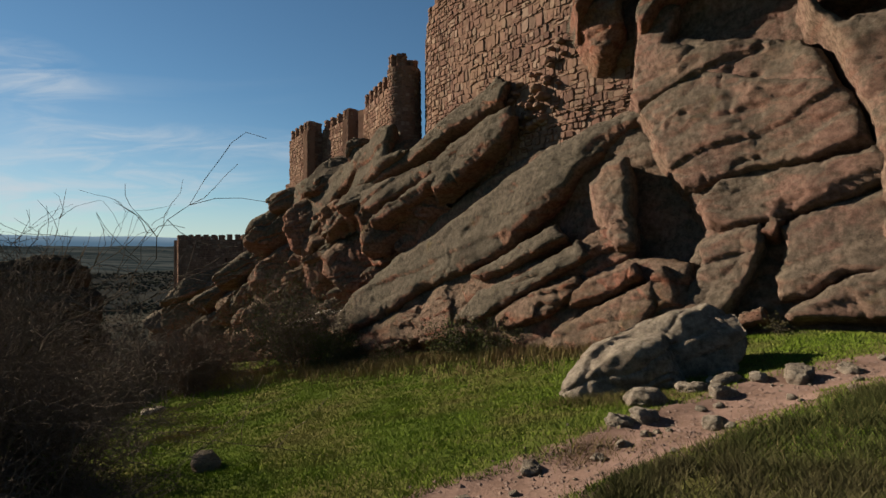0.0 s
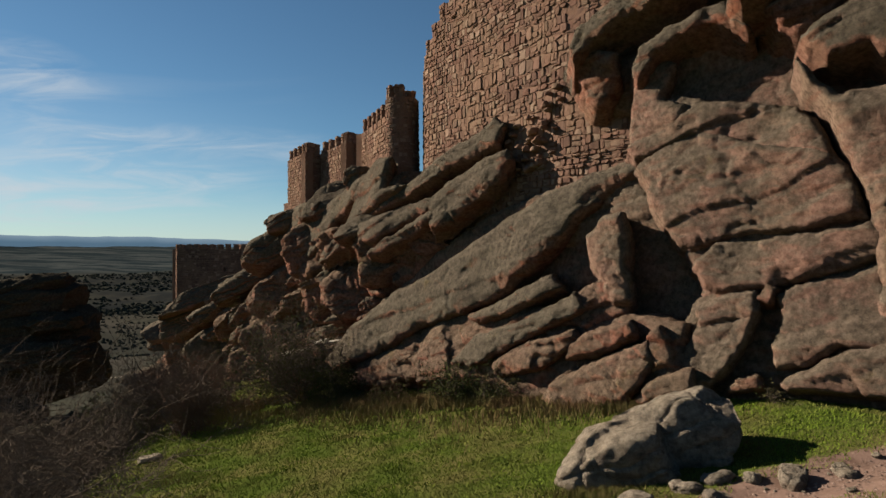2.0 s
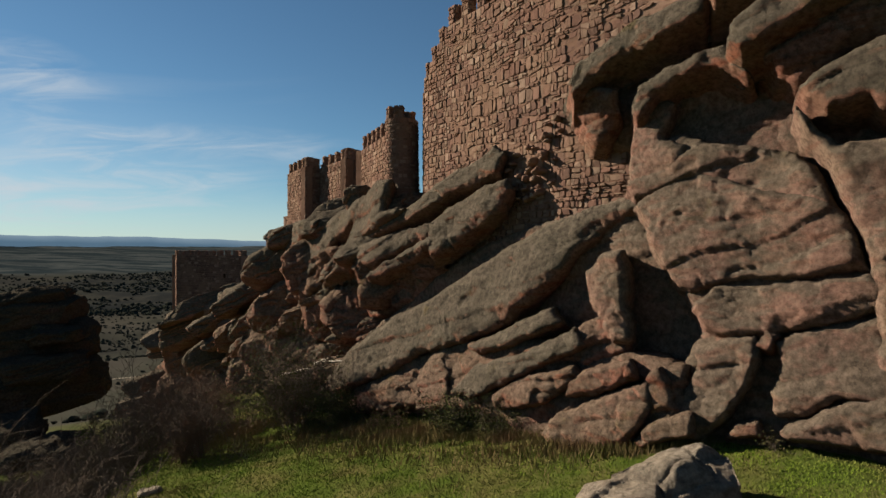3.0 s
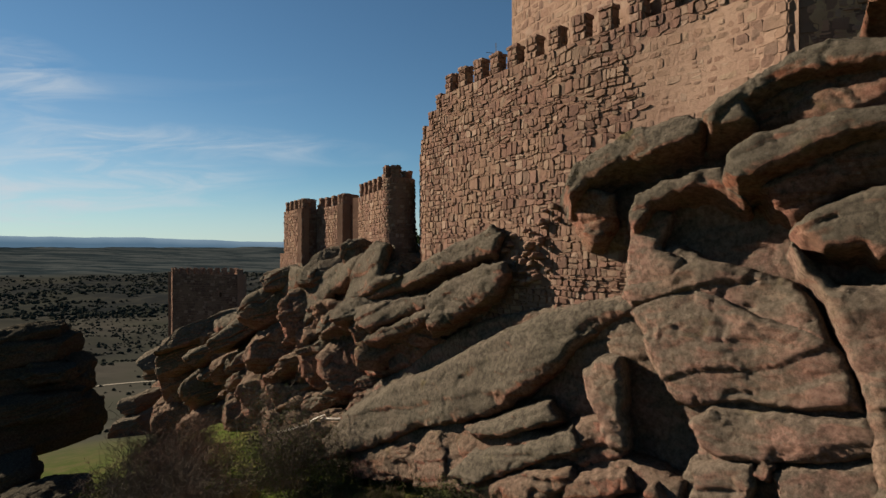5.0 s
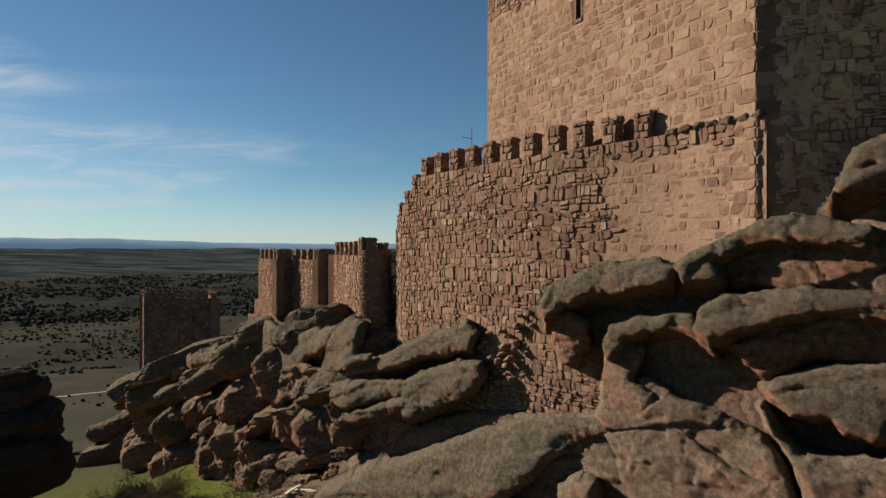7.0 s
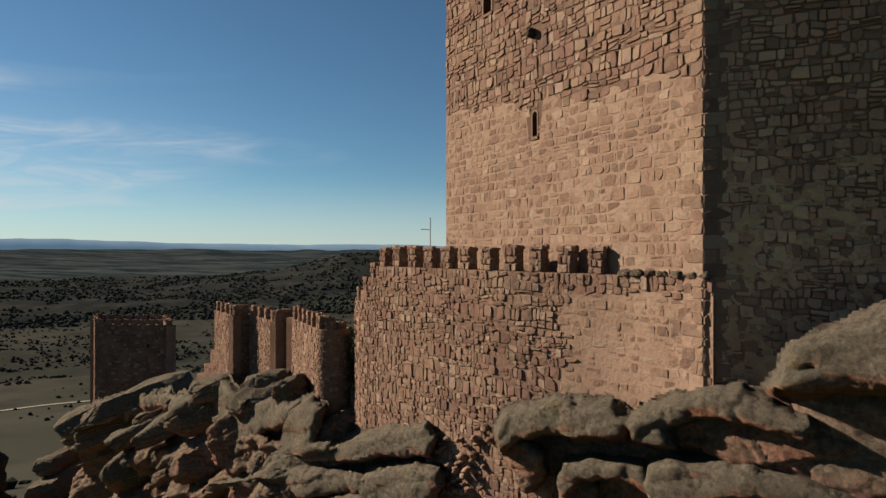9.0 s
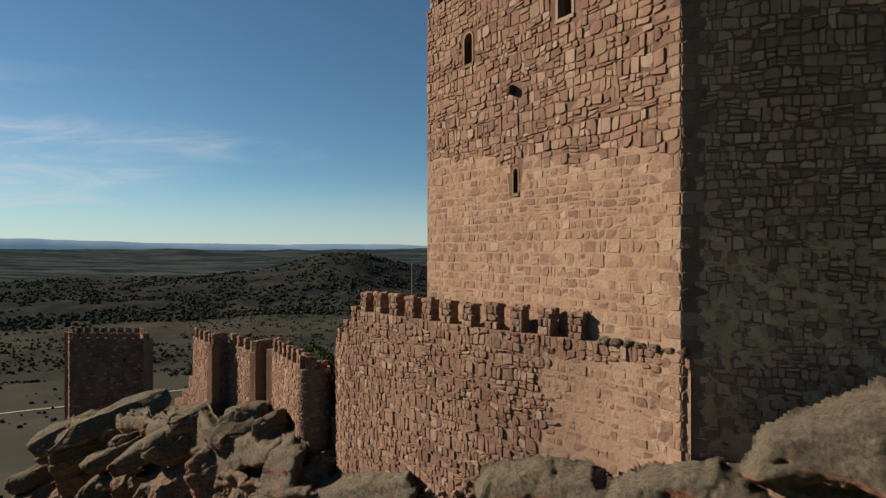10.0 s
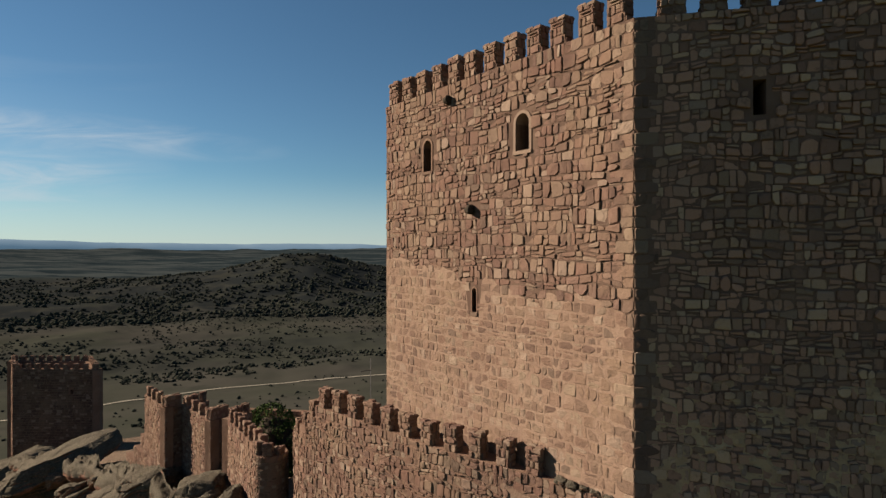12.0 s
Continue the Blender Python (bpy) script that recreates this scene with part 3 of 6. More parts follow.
def skin_rock(name, proud, edge, lean, turn, kind, outline):
    """A weathered slab of the cliff, its outline fitted to the camera's view: rounded rim, worn beds and joints, and
    flanks that run back along the line of sight.
    """
    ROCK_SEED[0] += 1
    seed = ROCK_SEED[0]
    A = np.array(outline)
    lo, hi = A.min(0) - 0.6, A.max(0) + 0.6
    far = max(1.0, (lo[0] + hi[0]) / 2 / 26)
    step = (0.1 if (hi - lo).max() > 16 else 0.075) * far
    ns, nz = int((hi[0] - lo[0]) / step) + 2, int((hi[1] - lo[1]) / step) + 2
    gs, gzz = np.meshgrid(lo[0] + step * np.arange(ns), lo[1] + step * np.arange(nz), indexing="ij")
    s, z = gs.ravel(), gzz.ravel()
    p = on_skin(s, z, 0 * s + proud)
    wob = 0.13 * far * fbm(p * 0.8 / far + seed, 3, 201) + 0.09 * far * fbm(p * 2.6 / far, 3, 202)
    d = inside_distance(s, z, list(outline)) + wob
    rim = np.clip(d / (0.7 * edge), 0, 1)
    o = proud - 0.6 * edge * (1 - np.sqrt(1 - (1 - rim) ** 2)) + lean * (z - A[:, 1].mean()) + turn * (s - A[:, 0].mean())
    # beds cut back at their joints, dipping with the rock
    bed = p @ np.array(BED)
    warp = bed / (0.75 * far) + 0.55 * fbm(p * 0.3, 2, 205) + 0.07 * fbm(p * 1.7, 3, 206)
    lay = np.floor(warp).astype(np.int64)
    f = warp - lay
    each = hash3(lay, lay * 3, lay * 0 + seed, 3) - 0.5
    groove = np.exp(-(np.minimum(f, 1 - f) / 0.06) ** 2)
    amount = {"bed": 0.10, "lump": 0.16, "face": 0.10, "tafoni": 0.22}[kind] * min(far, 1.5)
    o = o + amount * (1.2 * each - 0.9 * groove * (0.35 + fbm(p * 0.5, 2, 209)))
    # cross joints: uneven blocks between cracks
    size = {"bed": 2.8, "lump": 1.3, "face": 2.6, "tafoni": 1.0}[kind] * far
    c1, c2, cv = cells(p * np.array((1, 1, 1.5)) / size + 0.45 * np.stack([fbm(p * 0.9, 3, 211), fbm(p * 0.9 + 9, 3, 212), fbm(p * 0.9 + 5, 3, 213)], 1), 214)
    crack = np.exp(-((c2 - c1) / 0.06) ** 2) * (fbm(p * 0.7, 2, 215) > -0.1)
    o = o + {"bed": 0.06, "lump": 0.20, "face": 0.06, "tafoni": 0.3}[kind] * far * (cv - 0.5) - 0.07 * far * crack
    if kind == "tafoni":
        e1, _, _ = cells(p / 1.3, 216)
        o = o - 0.9 * np.clip(0.6 - e1, 0, 1)
    o = o + 0.22 * far * fbm(p * 0.5 / far + seed, 2, 217) + 0.065 * far * fbm((p @ TO_BEDS) * np.array((1.0, 1.0, 4.2)) / far, 5, 218, 0.66) + 0.03 * fbm(p * 4.3, 3, 219, 0.7)
    # flanks recede along the camera's sight lines, which keeps the outline as seen
    run = np.clip(-d / (0.16 * far), 0, 1)
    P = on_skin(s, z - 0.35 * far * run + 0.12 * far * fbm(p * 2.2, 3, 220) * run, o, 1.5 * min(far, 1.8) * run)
    keep_v = (d > -0.16 * far - 2.2 * step).reshape(ns, nz)
    cell = keep_v[:-1, :-1] & keep_v[1:, :-1] & keep_v[1:, 1:] & keep_v[:-1, 1:]
    i, j = np.nonzero(cell)
    q = np.stack([i * nz + j, i * nz + j + 1, (i + 1) * nz + j + 1, (i + 1) * nz + j], 1)
    used, inv = np.unique(q.ravel(), return_inverse=True)
    mat = {"bed": ROCK_GREY, "face": ROCK_FACE}.get(kind, ROCK)
    return part(name, mesh_of(name, P[used], inv.reshape(-1, 4).tolist(), mat, True), cliff)


skin_rock("cliff_body", -0.7, 0.5, -0.02, 0, "face", ((34.65, 0.57), (30.09, 2.48), (26.66, 4.51), (22.84, 6.09), (18.12, 6.89), (15.9, 7.44), (15.6, 7.76), (15.55, 8.92), (16.5, 9.07), (17.66, 10.07), (17.98, 10.92), (15.55, 12.19), (12.72, 12.56), (10.47, 13.79), (8.05, 13.93), (6.19, 13.68), (5.74, -0.39), (21.34, -10.33), (34.65, -8.95)))
skin_rock("slab", 0.75, 0.8, -0.3, 0, "bed", ((34.71, -2.2), (32.09, -0.02), (29.02, 1.95), (25.62, 3.4), (22.58, 5.21), (19.66, 6.37), (17.04, 7.21), (15.02, 7.42), (14.77, 6.92), (16.05, 6.37), (17.44, 5.36), (18.26, 4.35), (19.18, 3.48), (21.05, 2.36), (23.81, 1.24), (25.62, 0.77), (28.51, -0.7), (32.09, -2.27)))
skin_rock("slab_body", -0.9, 0.7, -0.05, 0, "lump", ((36.11, -3.22), (27.87, 1.51), (19.86, 4.97), (16.19, 7.54), (15.83, 5.74), (15.67, 2.64), (13.98, 2.06), (13.69, -0.32), (19.86, -1.93), (23.9, -1.61), (31.21, -3.01)))
skin_rock("slab_body", 1.15, 0.5, -0.3, 0, "lump", ((31.12, -2.04), (26.95, 0.39), (23.25, 1.58), (20.2, 2.13), (17.69, 2.29), (16.68, 1.92), (14.25, 2.39), (12.76, 2.24), (12.51, 0.29), (17.69, -1.08), (21.27, -0.81), (27.91, -2.09)))
skin_rock("pillar", 0.75, 0.45, -0.1, -0.1, "face", ((16.34, 4.77), (15.58, 5.48), (14.84, 5.57), (14.61, 4.43), (14.49, 2.77), (15.13, 2.53), (15.7, 3.49), (16.17, 4.02)))
skin_rock("block", 0.65, 0.4, -0.25, 0, "lump", ((17.53, 2.37), (15.9, 3.47), (14.8, 3.36), (14.88, 2.28), (16.14, 1.72), (17.53, 1.71)))
skin_rock("slab", 1.5, 0.4, -0.3, 0, "bed", ((22.56, -0.38), (21.56, 0.77), (19.11, 1.65), (16.61, 2.86), (16.07, 2.4), (17.39, 1.64), (19.76, 0.39), (20.81, -0.25)))
skin_rock("slab", 1, 0.4, -0.3, 0, "bed", ((22.25, 1.56), (19.7, 2.71), (17.85, 3.46), (17.2, 3.02), (19.7, 1.85), (21.47, 1.31)))
skin_rock("foot_block", 1.6, 0.35, -0.3, 0, "lump", ((20.05, 0.08), (18.99, 0.74), (16.27, 1.79), (15.98, 1.32), (17.29, 0.31), (19.64, -0.42)))
skin_rock("foot_block", 1.6, 0.35, -0.3, 0, "lump", ((17.34, -0.78), (16.77, 0.07), (15.11, 0.93), (13.56, 1.69), (13.34, 0.92), (13.94, -0.29), (16.27, -0.94)))
skin_rock("foot_block", 1.1, 0.3, -0.2, 0, "lump", ((13.89, 1.5), (13.33, 2.2), (12.93, 1.73), (12.59, 0.98), (13.51, 0.61)))
skin_rock("foot_block", 1.7, 0.25, -0.2, 0, "lump", ((13.72, -0.04), (13.13, 0.65), (12.07, 1.05), (12, 0.61), (13.49, -0.1)))
skin_rock("foot_block", 1.6, 0.35, -0.3, 0, "lump", ((32.63, -2.85), (30.39, -1.32), (26.3, -0.28), (24.24, -0.47), (27.24, -2.03), (31.61, -3.09)))
skin_rock("foot_block", 1.5, 0.3, -0.2, 0, "lump", ((25.51, -0.44), (24.03, 1.03), (23.09, 0.19), (22.68, -1.16), (25.18, -1.66)))
skin_rock("foot_block", 1.3, 0.3, -0.2, 0, "lump", ((16.55, 1.2), (15.59, 1.8), (14.15, 2.25), (13.86, 1.78), (15.36, 0.99), (16.42, 0.69)))
skin_rock("face_body", -0.05, 0.5, -0.08, 0, "face", ((14.76, 6.78), (12.75, 7.64), (9.59, 6.83), (8.85, 6.2), (8.39, 5.09), (8.08, 3.9), (7.13, 3.95), (7.13, 0.67), (10.12, 0.24), (13.29, -0.51), (13.02, 2.26), (12.66, 3.3), (13.29, 4.28), (14.05, 5.49)))
skin_rock("face_slab", 0.15, 0.35, -0.06, 0, "face", ((14.98, 6.97), (14.12, 7.43), (12.64, 7.9), (11.04, 7.29), (9.52, 6.97), (8.9, 6.47), (8.55, 5.63), (8.35, 5.09), (9.78, 4.87), (11.04, 4.81), (12.55, 4.44), (13.17, 4.49), (13.45, 4.71), (13.83, 5.48), (14.32, 6.38)))
skin_rock("face_slab", -0.02, 0.5, -0.1, 0, "face", ((15.2, 7.56), (15.06, 8.98), (13.27, 9.18), (12.05, 8.63), (10.11, 8.13), (9.58, 7.68), (8.9, 6.48), (9.58, 6.68), (11.11, 6.97), (12.91, 7.57), (14.85, 7.15)))
skin_rock("face_slab", 0.5, 0.3, -0.1, 0, "face", ((12.52, 4.12), (11.95, 4.57), (10.74, 4.66), (9.4, 4.79), (8.32, 5.04), (7.84, 4.96), (7.84, 4.19), (8.71, 3.86), (10.32, 3.4), (11.64, 3.13), (12.11, 3.32), (12.41, 3.8)))
skin_rock("face_slab", 0.55, 0.4, -0.12, 0, "face", ((10.41, 3.18), (9.9, 3.51), (8.7, 3.86), (7.83, 4.13), (7.04, 4.23), (7.04, 1.92), (8.81, 2.05), (9.64, 1.41), (10.3, 1.28), (10.46, 1.88), (10.16, 2.65)))
skin_rock("face_block", 0.75, 0.35, -0.1, -0.1, "face", ((12.77, 1.39), (12.39, 2.25), (12.51, 2.84), (10.77, 3.31), (10.67, 2.76), (10.89, 1.99), (11.36, 1.16), (12.14, 0.23), (12.77, 0.17)))
skin_rock("foot_block", 0.95, 0.3, -0.2, 0, "face", ((10.03, 0.97), (9.49, 1.44), (8.59, 1.96), (7.75, 2.23), (6.97, 1.99), (6.97, 1.16), (8.71, 0.96), (9.74, 0.86)))
skin_rock("foot_block", 0.8, 0.2, -0.2, 0, "lump", ((11.62, 0.35), (11.19, 0.97), (10.58, 1.17), (10.44, 0.67)))
skin_rock("foot_block", 0.6, 0.2, -0.2, 0, "lump", ((10.84, 3.02), (10.55, 3.42), (10.25, 3.34), (10.35, 2.92)))
skin_rock("column", 0.75, 0.7, 0, 0.08, "face", ((9.79, 9.17), (9.47, 8.26), (8.99, 7.24), (8.65, 6.28), (8.29, 5.48), (8.23, 4.19), (7.99, 2.41), (6.2, 1.98), (5.79, 8.86), (7.99, 8.14), (8.87, 8.16), (9.35, 8.52)))
skin_rock("column_crust", 0.8, 0.45, 0.05, 0.05, "bed", ((9.79, 9.64), (9.17, 10.07), (8.47, 10.43), (7.74, 10.57), (6.04, 10.63), (5.96, 8.7), (7.98, 8.72), (8.25, 9.03), (8.82, 8.93), (9.05, 8.98), (9.38, 9.17)))
skin_rock("overhang", 0.8, 0.4, -0.15, 0, "bed", ((16.92, 11.14), (16.62, 11.9), (14.48, 12.76), (12.69, 12.88), (11.93, 12.65), (12.13, 12.12), (13.5, 11.89), (14.87, 11.64), (16.01, 11.19), (16.62, 10.61)))
skin_rock("overhang_lobe", 0.2, 0.4, 0.15, 0, "lump", ((17.27, 10.77), (16.26, 11.03), (15.28, 10.81), (15.37, 10.07), (16.12, 9.15), (16.63, 9.44), (17.07, 10.07)))
skin_rock("overhang", 0.5, 0.35, -0.1, 0, "bed", ((14.65, 10.03), (14.38, 10.69), (13.5, 11.12), (12.43, 11.28), (11.74, 11.32), (11.3, 10.81), (10.97, 10.29), (11.93, 10.67), (12.95, 10.6), (13.69, 10.33), (14.24, 9.68), (14.52, 9.64)))
skin_rock("neck", 0, 0.4, 0, 0, "face", ((14.95, 9.67), (14, 10.33), (13.52, 10.07), (13.81, 9.02), (13.06, 8.71), (13.24, 8.01), (14.78, 7.18), (15.1, 7.63)))
skin_rock("overhang", 1.1, 0.45, -0.15, 0, "bed", ((11.85, 12.72), (11.48, 13.13), (10.73, 13.46), (9.91, 13.85), (8.97, 14.05), (8.08, 13.74), (7.27, 13.57), (7.36, 13.1), (9.32, 13.32), (10.18, 13.12), (10.73, 12.77), (10.52, 12.31), (11.63, 12.33)))
skin_rock("overhang", 1.15, 0.4, -0.15, 0, "bed", ((11.24, 11.11), (11.07, 11.62), (10.57, 11.98), (9.51, 12.12), (8.72, 12.22), (7.67, 12.16), (6.43, 12.01), (6.43, 11.44), (8.39, 11.63), (9.07, 11.47), (9.51, 11.27), (10.29, 10.89), (10.85, 10.7)))
skin_rock("overhang_lobe", 0.35, 0.5, 0.1, 0, "lump", ((11.29, 12.05), (11.25, 12.69), (9.8, 13.37), (7.83, 13.44), (6.53, 13.2), (6.53, 11.75), (9.8, 12.08)))
skin_rock("overhang_lobe", 0.45, 0.5, 0.05, 0, "lump", ((10.73, 10.79), (9.76, 11.35), (7.81, 11.87), (6.52, 11.74), (6.52, 10.42), (8.68, 10.4), (9.76, 9.64), (10.3, 10.07)))
skin_rock("dome", 1.4, 0.7, -0.3, 0, "bed", ((8.05, 14.4), (7.66, 15.4), (7, 15.93), (5.91, 16.47), (5.08, 16.94), (5.08, 14.47), (5.91, 14.68), (6.79, 14.49), (7.43, 14.3)))
skin_rock("dome_neck", 0.3, 0.6, 0.1, 0, "face", ((8.02, 14.15), (6.96, 14.45), (5.13, 14.61), (5.13, 12.08), (7.3, 11.44), (7.9, 12.65)))
skin_rock("boulder", 0.1, 0.5, -0.2, 0, "bed", ((35.37, 5.16), (32.76, 6.24), (29.98, 7.31), (26.98, 8.42), (24.27, 9.51), (22.43, 10.08), (21.63, 9.6), (21.86, 8.72), (24.27, 8.24), (26.98, 7.4), (31.2, 6.33)))
skin_rock("boulder", 0.3, 0.6, -0.15, 0, "bed", ((26.35, 6.83), (25.33, 7.5), (22.76, 8.3), (21.17, 8.51), (20.77, 8.03), (21.61, 7.03), (24, 5.86), (25.8, 4.96), (26.27, 5.76)))
skin_rock("ledge", 0.8, 0.5, -0.2, 0, "bed", ((37.98, 3.54), (34.47, 5.45), (29.98, 6.32), (25.77, 6.97), (25.67, 6.27), (28.41, 5.5), (30.53, 4.65), (32.72, 4.63)))
skin_rock("ledge", 0.8, 0.4, -0.2, 0, "bed", ((31.27, 4.04), (28.92, 5.21), (26.05, 6.15), (25.44, 5.85), (26.95, 5.13), (29.98, 4.14)))
skin_rock("red_hollow", -0.3, 0.7, 0.15, 0, "tafoni", ((38.96, 2.06), (33.71, 3.81), (27.06, 5.61), (25.94, 4.53), (29.51, 2.5), (33.71, 1.33), (37.38, 1.08)))
skin_rock("ledge", 0.5, 0.7, -0.2, 0, "bed", ((48.7, 3.7), (41.91, 6.94), (37.24, 8.31), (33.47, 8.79), (34.17, 7.44), (38.32, 6.15), (41.91, 3.71), (46.2, 3)))
skin_rock("ledge", 0.4, 0.6, -0.2, 0, "bed", ((33.89, 8.71), (32.05, 9.46), (30.22, 9.31), (30.22, 7.69), (28.39, 7.66), (32.05, 6.26), (34.6, 5.81)))
skin_rock("ledge", 0.8, 0.5, -0.2, 0, "bed", ((58.2, 5.2), (47.8, 7.7), (40.69, 7.8), (40.69, 6.96), (47.8, 5.6), (55.3, 4.7)))
skin_rock("ledge", 1, 0.7, -0.2, 0, "bed", ((103.5, -5.2), (90.4, -1.6), (72.2, 1.9), (60.2, 3.8), (63.3, 2), (81.6, -1.9), (95.8, -4.9)))
skin_rock("ledge", 1.2, 0.7, -0.2, 0, "bed", ((106, -7), (89.8, -3.7), (75.7, -1.5), (89.8, -5.6), (101.6, -9.6)))
skin_rock("ledge", 0.8, 0.5, -0.2, 0, "bed", ((83.4, -5.4), (67.4, 0.1), (52.6, 4.3), (46.3, 4.7), (55.3, 1.9), (67.4, -1.5), (76, -4.5)))
skin_rock("ledge", 1, 0.5, -0.2, 0, "bed", ((69.9, -1.6), (57, 1.6), (46.4, 3.3), (46.4, 2.5), (59.1, -0.7), (66.5, -2.2)))
skin_rock("ledge", 1, 0.6, -0.2, 0, "bed", ((96.9, -10.9), (88, -7.4), (74.5, -4.6), (71.6, -5.3), (88, -10)))
skin_rock("ledge", 0.9, 0.5, -0.2, 0, "tafoni", ((71.8, -6.4), (61.8, -2.2), (47.3, 1.4), (40.37, 2.58), (41.64, 1.25), (52, -2), (66.9, -5.9)))
skin_rock("ledge", 0.7, 0.5, -0.2, 0, "bed", ((60.4, 3.5), (53.1, 5.5), (41.26, 6.6), (38.85, 6.23), (44.26, 4.93), (53.1, 3.5)))
skin_rock("ledge", 0.5, 0.5, 0, 0, "tafoni", ((48.2, 2.7), (39.45, 5.61), (35.26, 6.02), (36.22, 5.06), (39.45, 3.37), (43.34, 1.98), (49.3, 1.2)))
skin_rock("ledge", 0.6, 0.5, -0.1, 0, "tafoni", ((74, -11), (71.2, -7.1), (65.7, -5.3), (56.5, -3.3), (44.72, -1.17), (48.8, -4.4), (65.7, -11.2)))

rock("ledge", (-2.59, 34.57, 6.17), (7.02, 5.00, 1.48), -26, 18, 4.5, "bed")
rock("ledge", (-2.60, 34.67, 4.01), (4.92, 5.00, 3.62), -26, 15, 4.0, "lump")
rock("ledge", (-5.69, 40.24, 4.39), (4.95, 5.00, 1.91), -22, 18, 4.5, "bed")
rock("ledge", (-4.39, 38.91, 1.99), (6.65, 5.00, 4.06), -24, 12, 4.0, "lump")
rock("ledge", (-1.94, 34.66, 7.47), (3.54, 5.00, 1.65), -27, 20, 4.5, "bed")
rock("boulder", (-7.27, 43.31, 7.16), (4.63, 5.00, 3.49), -20, 14, 4.0, "bed")
rock("boulder", (-4.74, 38.70, 8.20), (1.51, 4.00, 2.94), -23, 22, 4.0, "bed")
rock("boulder", (-8.94, 45.11, 4.35), (4.19, 6.00, 3.85), -19, 18, 4.0, "lump")
rock("ledge", (-7.49, 44.09, 1.34), (4.03, 6.00, 3.76), -20, 20, 4.0, "tafoni")
rock("ledge", (-10.62, 48.91, -3.32), (6.31, 7.00, 4.64), -18, 8, 4.0, "tafoni")
rock("ledge", (-11.86, 50.22, 6.71), (4.27, 6.00, 1.90), -17, 16, 4.5, "bed")
rock("ledge", (-13.16, 52.58, 4.41), (7.63, 7.00, 2.99), -16, 22, 4.5, "bed")
rock("ledge", (-12.62, 51.41, 1.12), (7.41, 7.00, 2.92), -16, 24, 4.0, "tafoni")
rock("ledge", (-18.39, 61.82, 0.79), (8.71, 9.00, 2.34), -13, 26, 5.0, "bed")
rock("ledge", (-20.45, 65.64, -2.89), (9.43, 9.00, 3.11), -13, 24, 4.0, "tafoni")
rock("ledge", (-13.58, 53.25, -2.48), (8.40, 7.00, 3.53), -16, 18, 4.0, "tafoni")
rock("ledge", (-24.83, 73.03, -2.41), (11.39, 10.00, 2.49), -11, 28, 5.0, "bed")
rock("ledge", (-31.41, 81.16, -2.10), (13.38, 12.00, 2.61), -9, 22, 5.0, "bed")
rock("ledge", (-33.55, 83.64, -5.47), (9.31, 10.00, 3.48), -8, 22, 5.0, "bed")
rock("ledge", (-44.20, 99.68, -8.62), (8.38, 12.00, 3.39), -6, 14, 5.0, "bed")
rock("ledge", (-45.46, 99.36, -10.91), (4.58, 8.00, 3.38), -5, 10, 5.0, "bed")
rock("ledge", (-35.59, 86.70, -10.30), (6.75, 9.00, 6.56), -8, 20, 4.0, "tafoni")
rock("ledge", (-26.78, 74.65, -7.48), (7.31, 9.00, 4.24), -10, 25, 5.0, "bed")
rock("ledge", (-36.29, 87.40, -14.59), (9.12, 9.00, 5.78), -7, 10, 4.0, "tafoni")
rock("ledge", (-26.42, 73.65, -11.77), (9.08, 9.00, 4.18), -10, 15, 4.0, "tafoni")
rock("ledge", (-17.28, 59.03, -6.90), (7.01, 8.00, 3.91), -14, 18, 4.0, "tafoni")
rock("ledge", (-23.32, 68.62, -12.56), (2.87, 6.00, 5.84), -11, 5, 4.0, "tafoni")
rock("ledge", (-54.43, 109.96, -22.99), (8.27, 12.00, 5.19), -4, 8, 5.0, "bed")
rock("ledge", (-55.88, 113.98, -19.90), (5.26, 12.00, 3.23), -4, 8, 5.0, "bed")



def scatter(name, count, s0, s1, sizes, dips, seed, lo=0.0, hi=1.0, kinds=("bed",), out=(0.0, 1.2)):
    """Ledges and loose blocks set into the face along a stretch of the cliff, given in metres from its near end."""
    pts = np.array(FACE, float)
    s = np.concatenate([[0], np.cumsum(np.hypot(*np.diff(pts, axis=0).T))])
    rnd = random.Random(seed)
    for _ in range(count):
        u = rnd.uniform(s0, s1)
        x, y, top = np.interp(u, s, pts[:, 0]), np.interp(u, s, pts[:, 1]), np.interp(u, s, TOPZ)
        x2, y2 = np.interp(u + 1, s, pts[:, 0]), np.interp(u + 1, s, pts[:, 1])
        tx, ty = x2 - x, y2 - y
        ln = math.hypot(tx, ty)
        tx, ty = tx / ln, ty / ln
        g = gz(x, y)
        f = rnd.uniform(lo, hi)
        o = rnd.uniform(*out) + (1 - f) * 0.8
        k = rnd.uniform(0.55, 1.4)
        size = (sizes[0] * k * rnd.uniform(0.7, 1.3), sizes[1] * k, sizes[2] * k * rnd.uniform(0.7, 1.3))
        yaw = math.degrees(math.atan2(-ty, -tx)) + rnd.uniform(-5, 35)
        rock(name, (x - ty * o, y + tx * o, g + (top - g) * f), size, yaw, rnd.uniform(*dips), 5.0, rnd.choice(kinds))


def gz(x, y):
    return float(ground_z(x, y)[0])


scatter("ledge", 60, 62, 118, (5.2, 3.6, 1.1), (14, 30), 881, 0.1, 1.0, ("bed", "bed", "tafoni"), (-0.4, 1.0))
scatter("ledge", 34, 48, 64, (3.4, 2.6, 0.85), (14, 28), 882, 0.05, 0.95, ("bed", "lump"), (-0.3, 0.9))
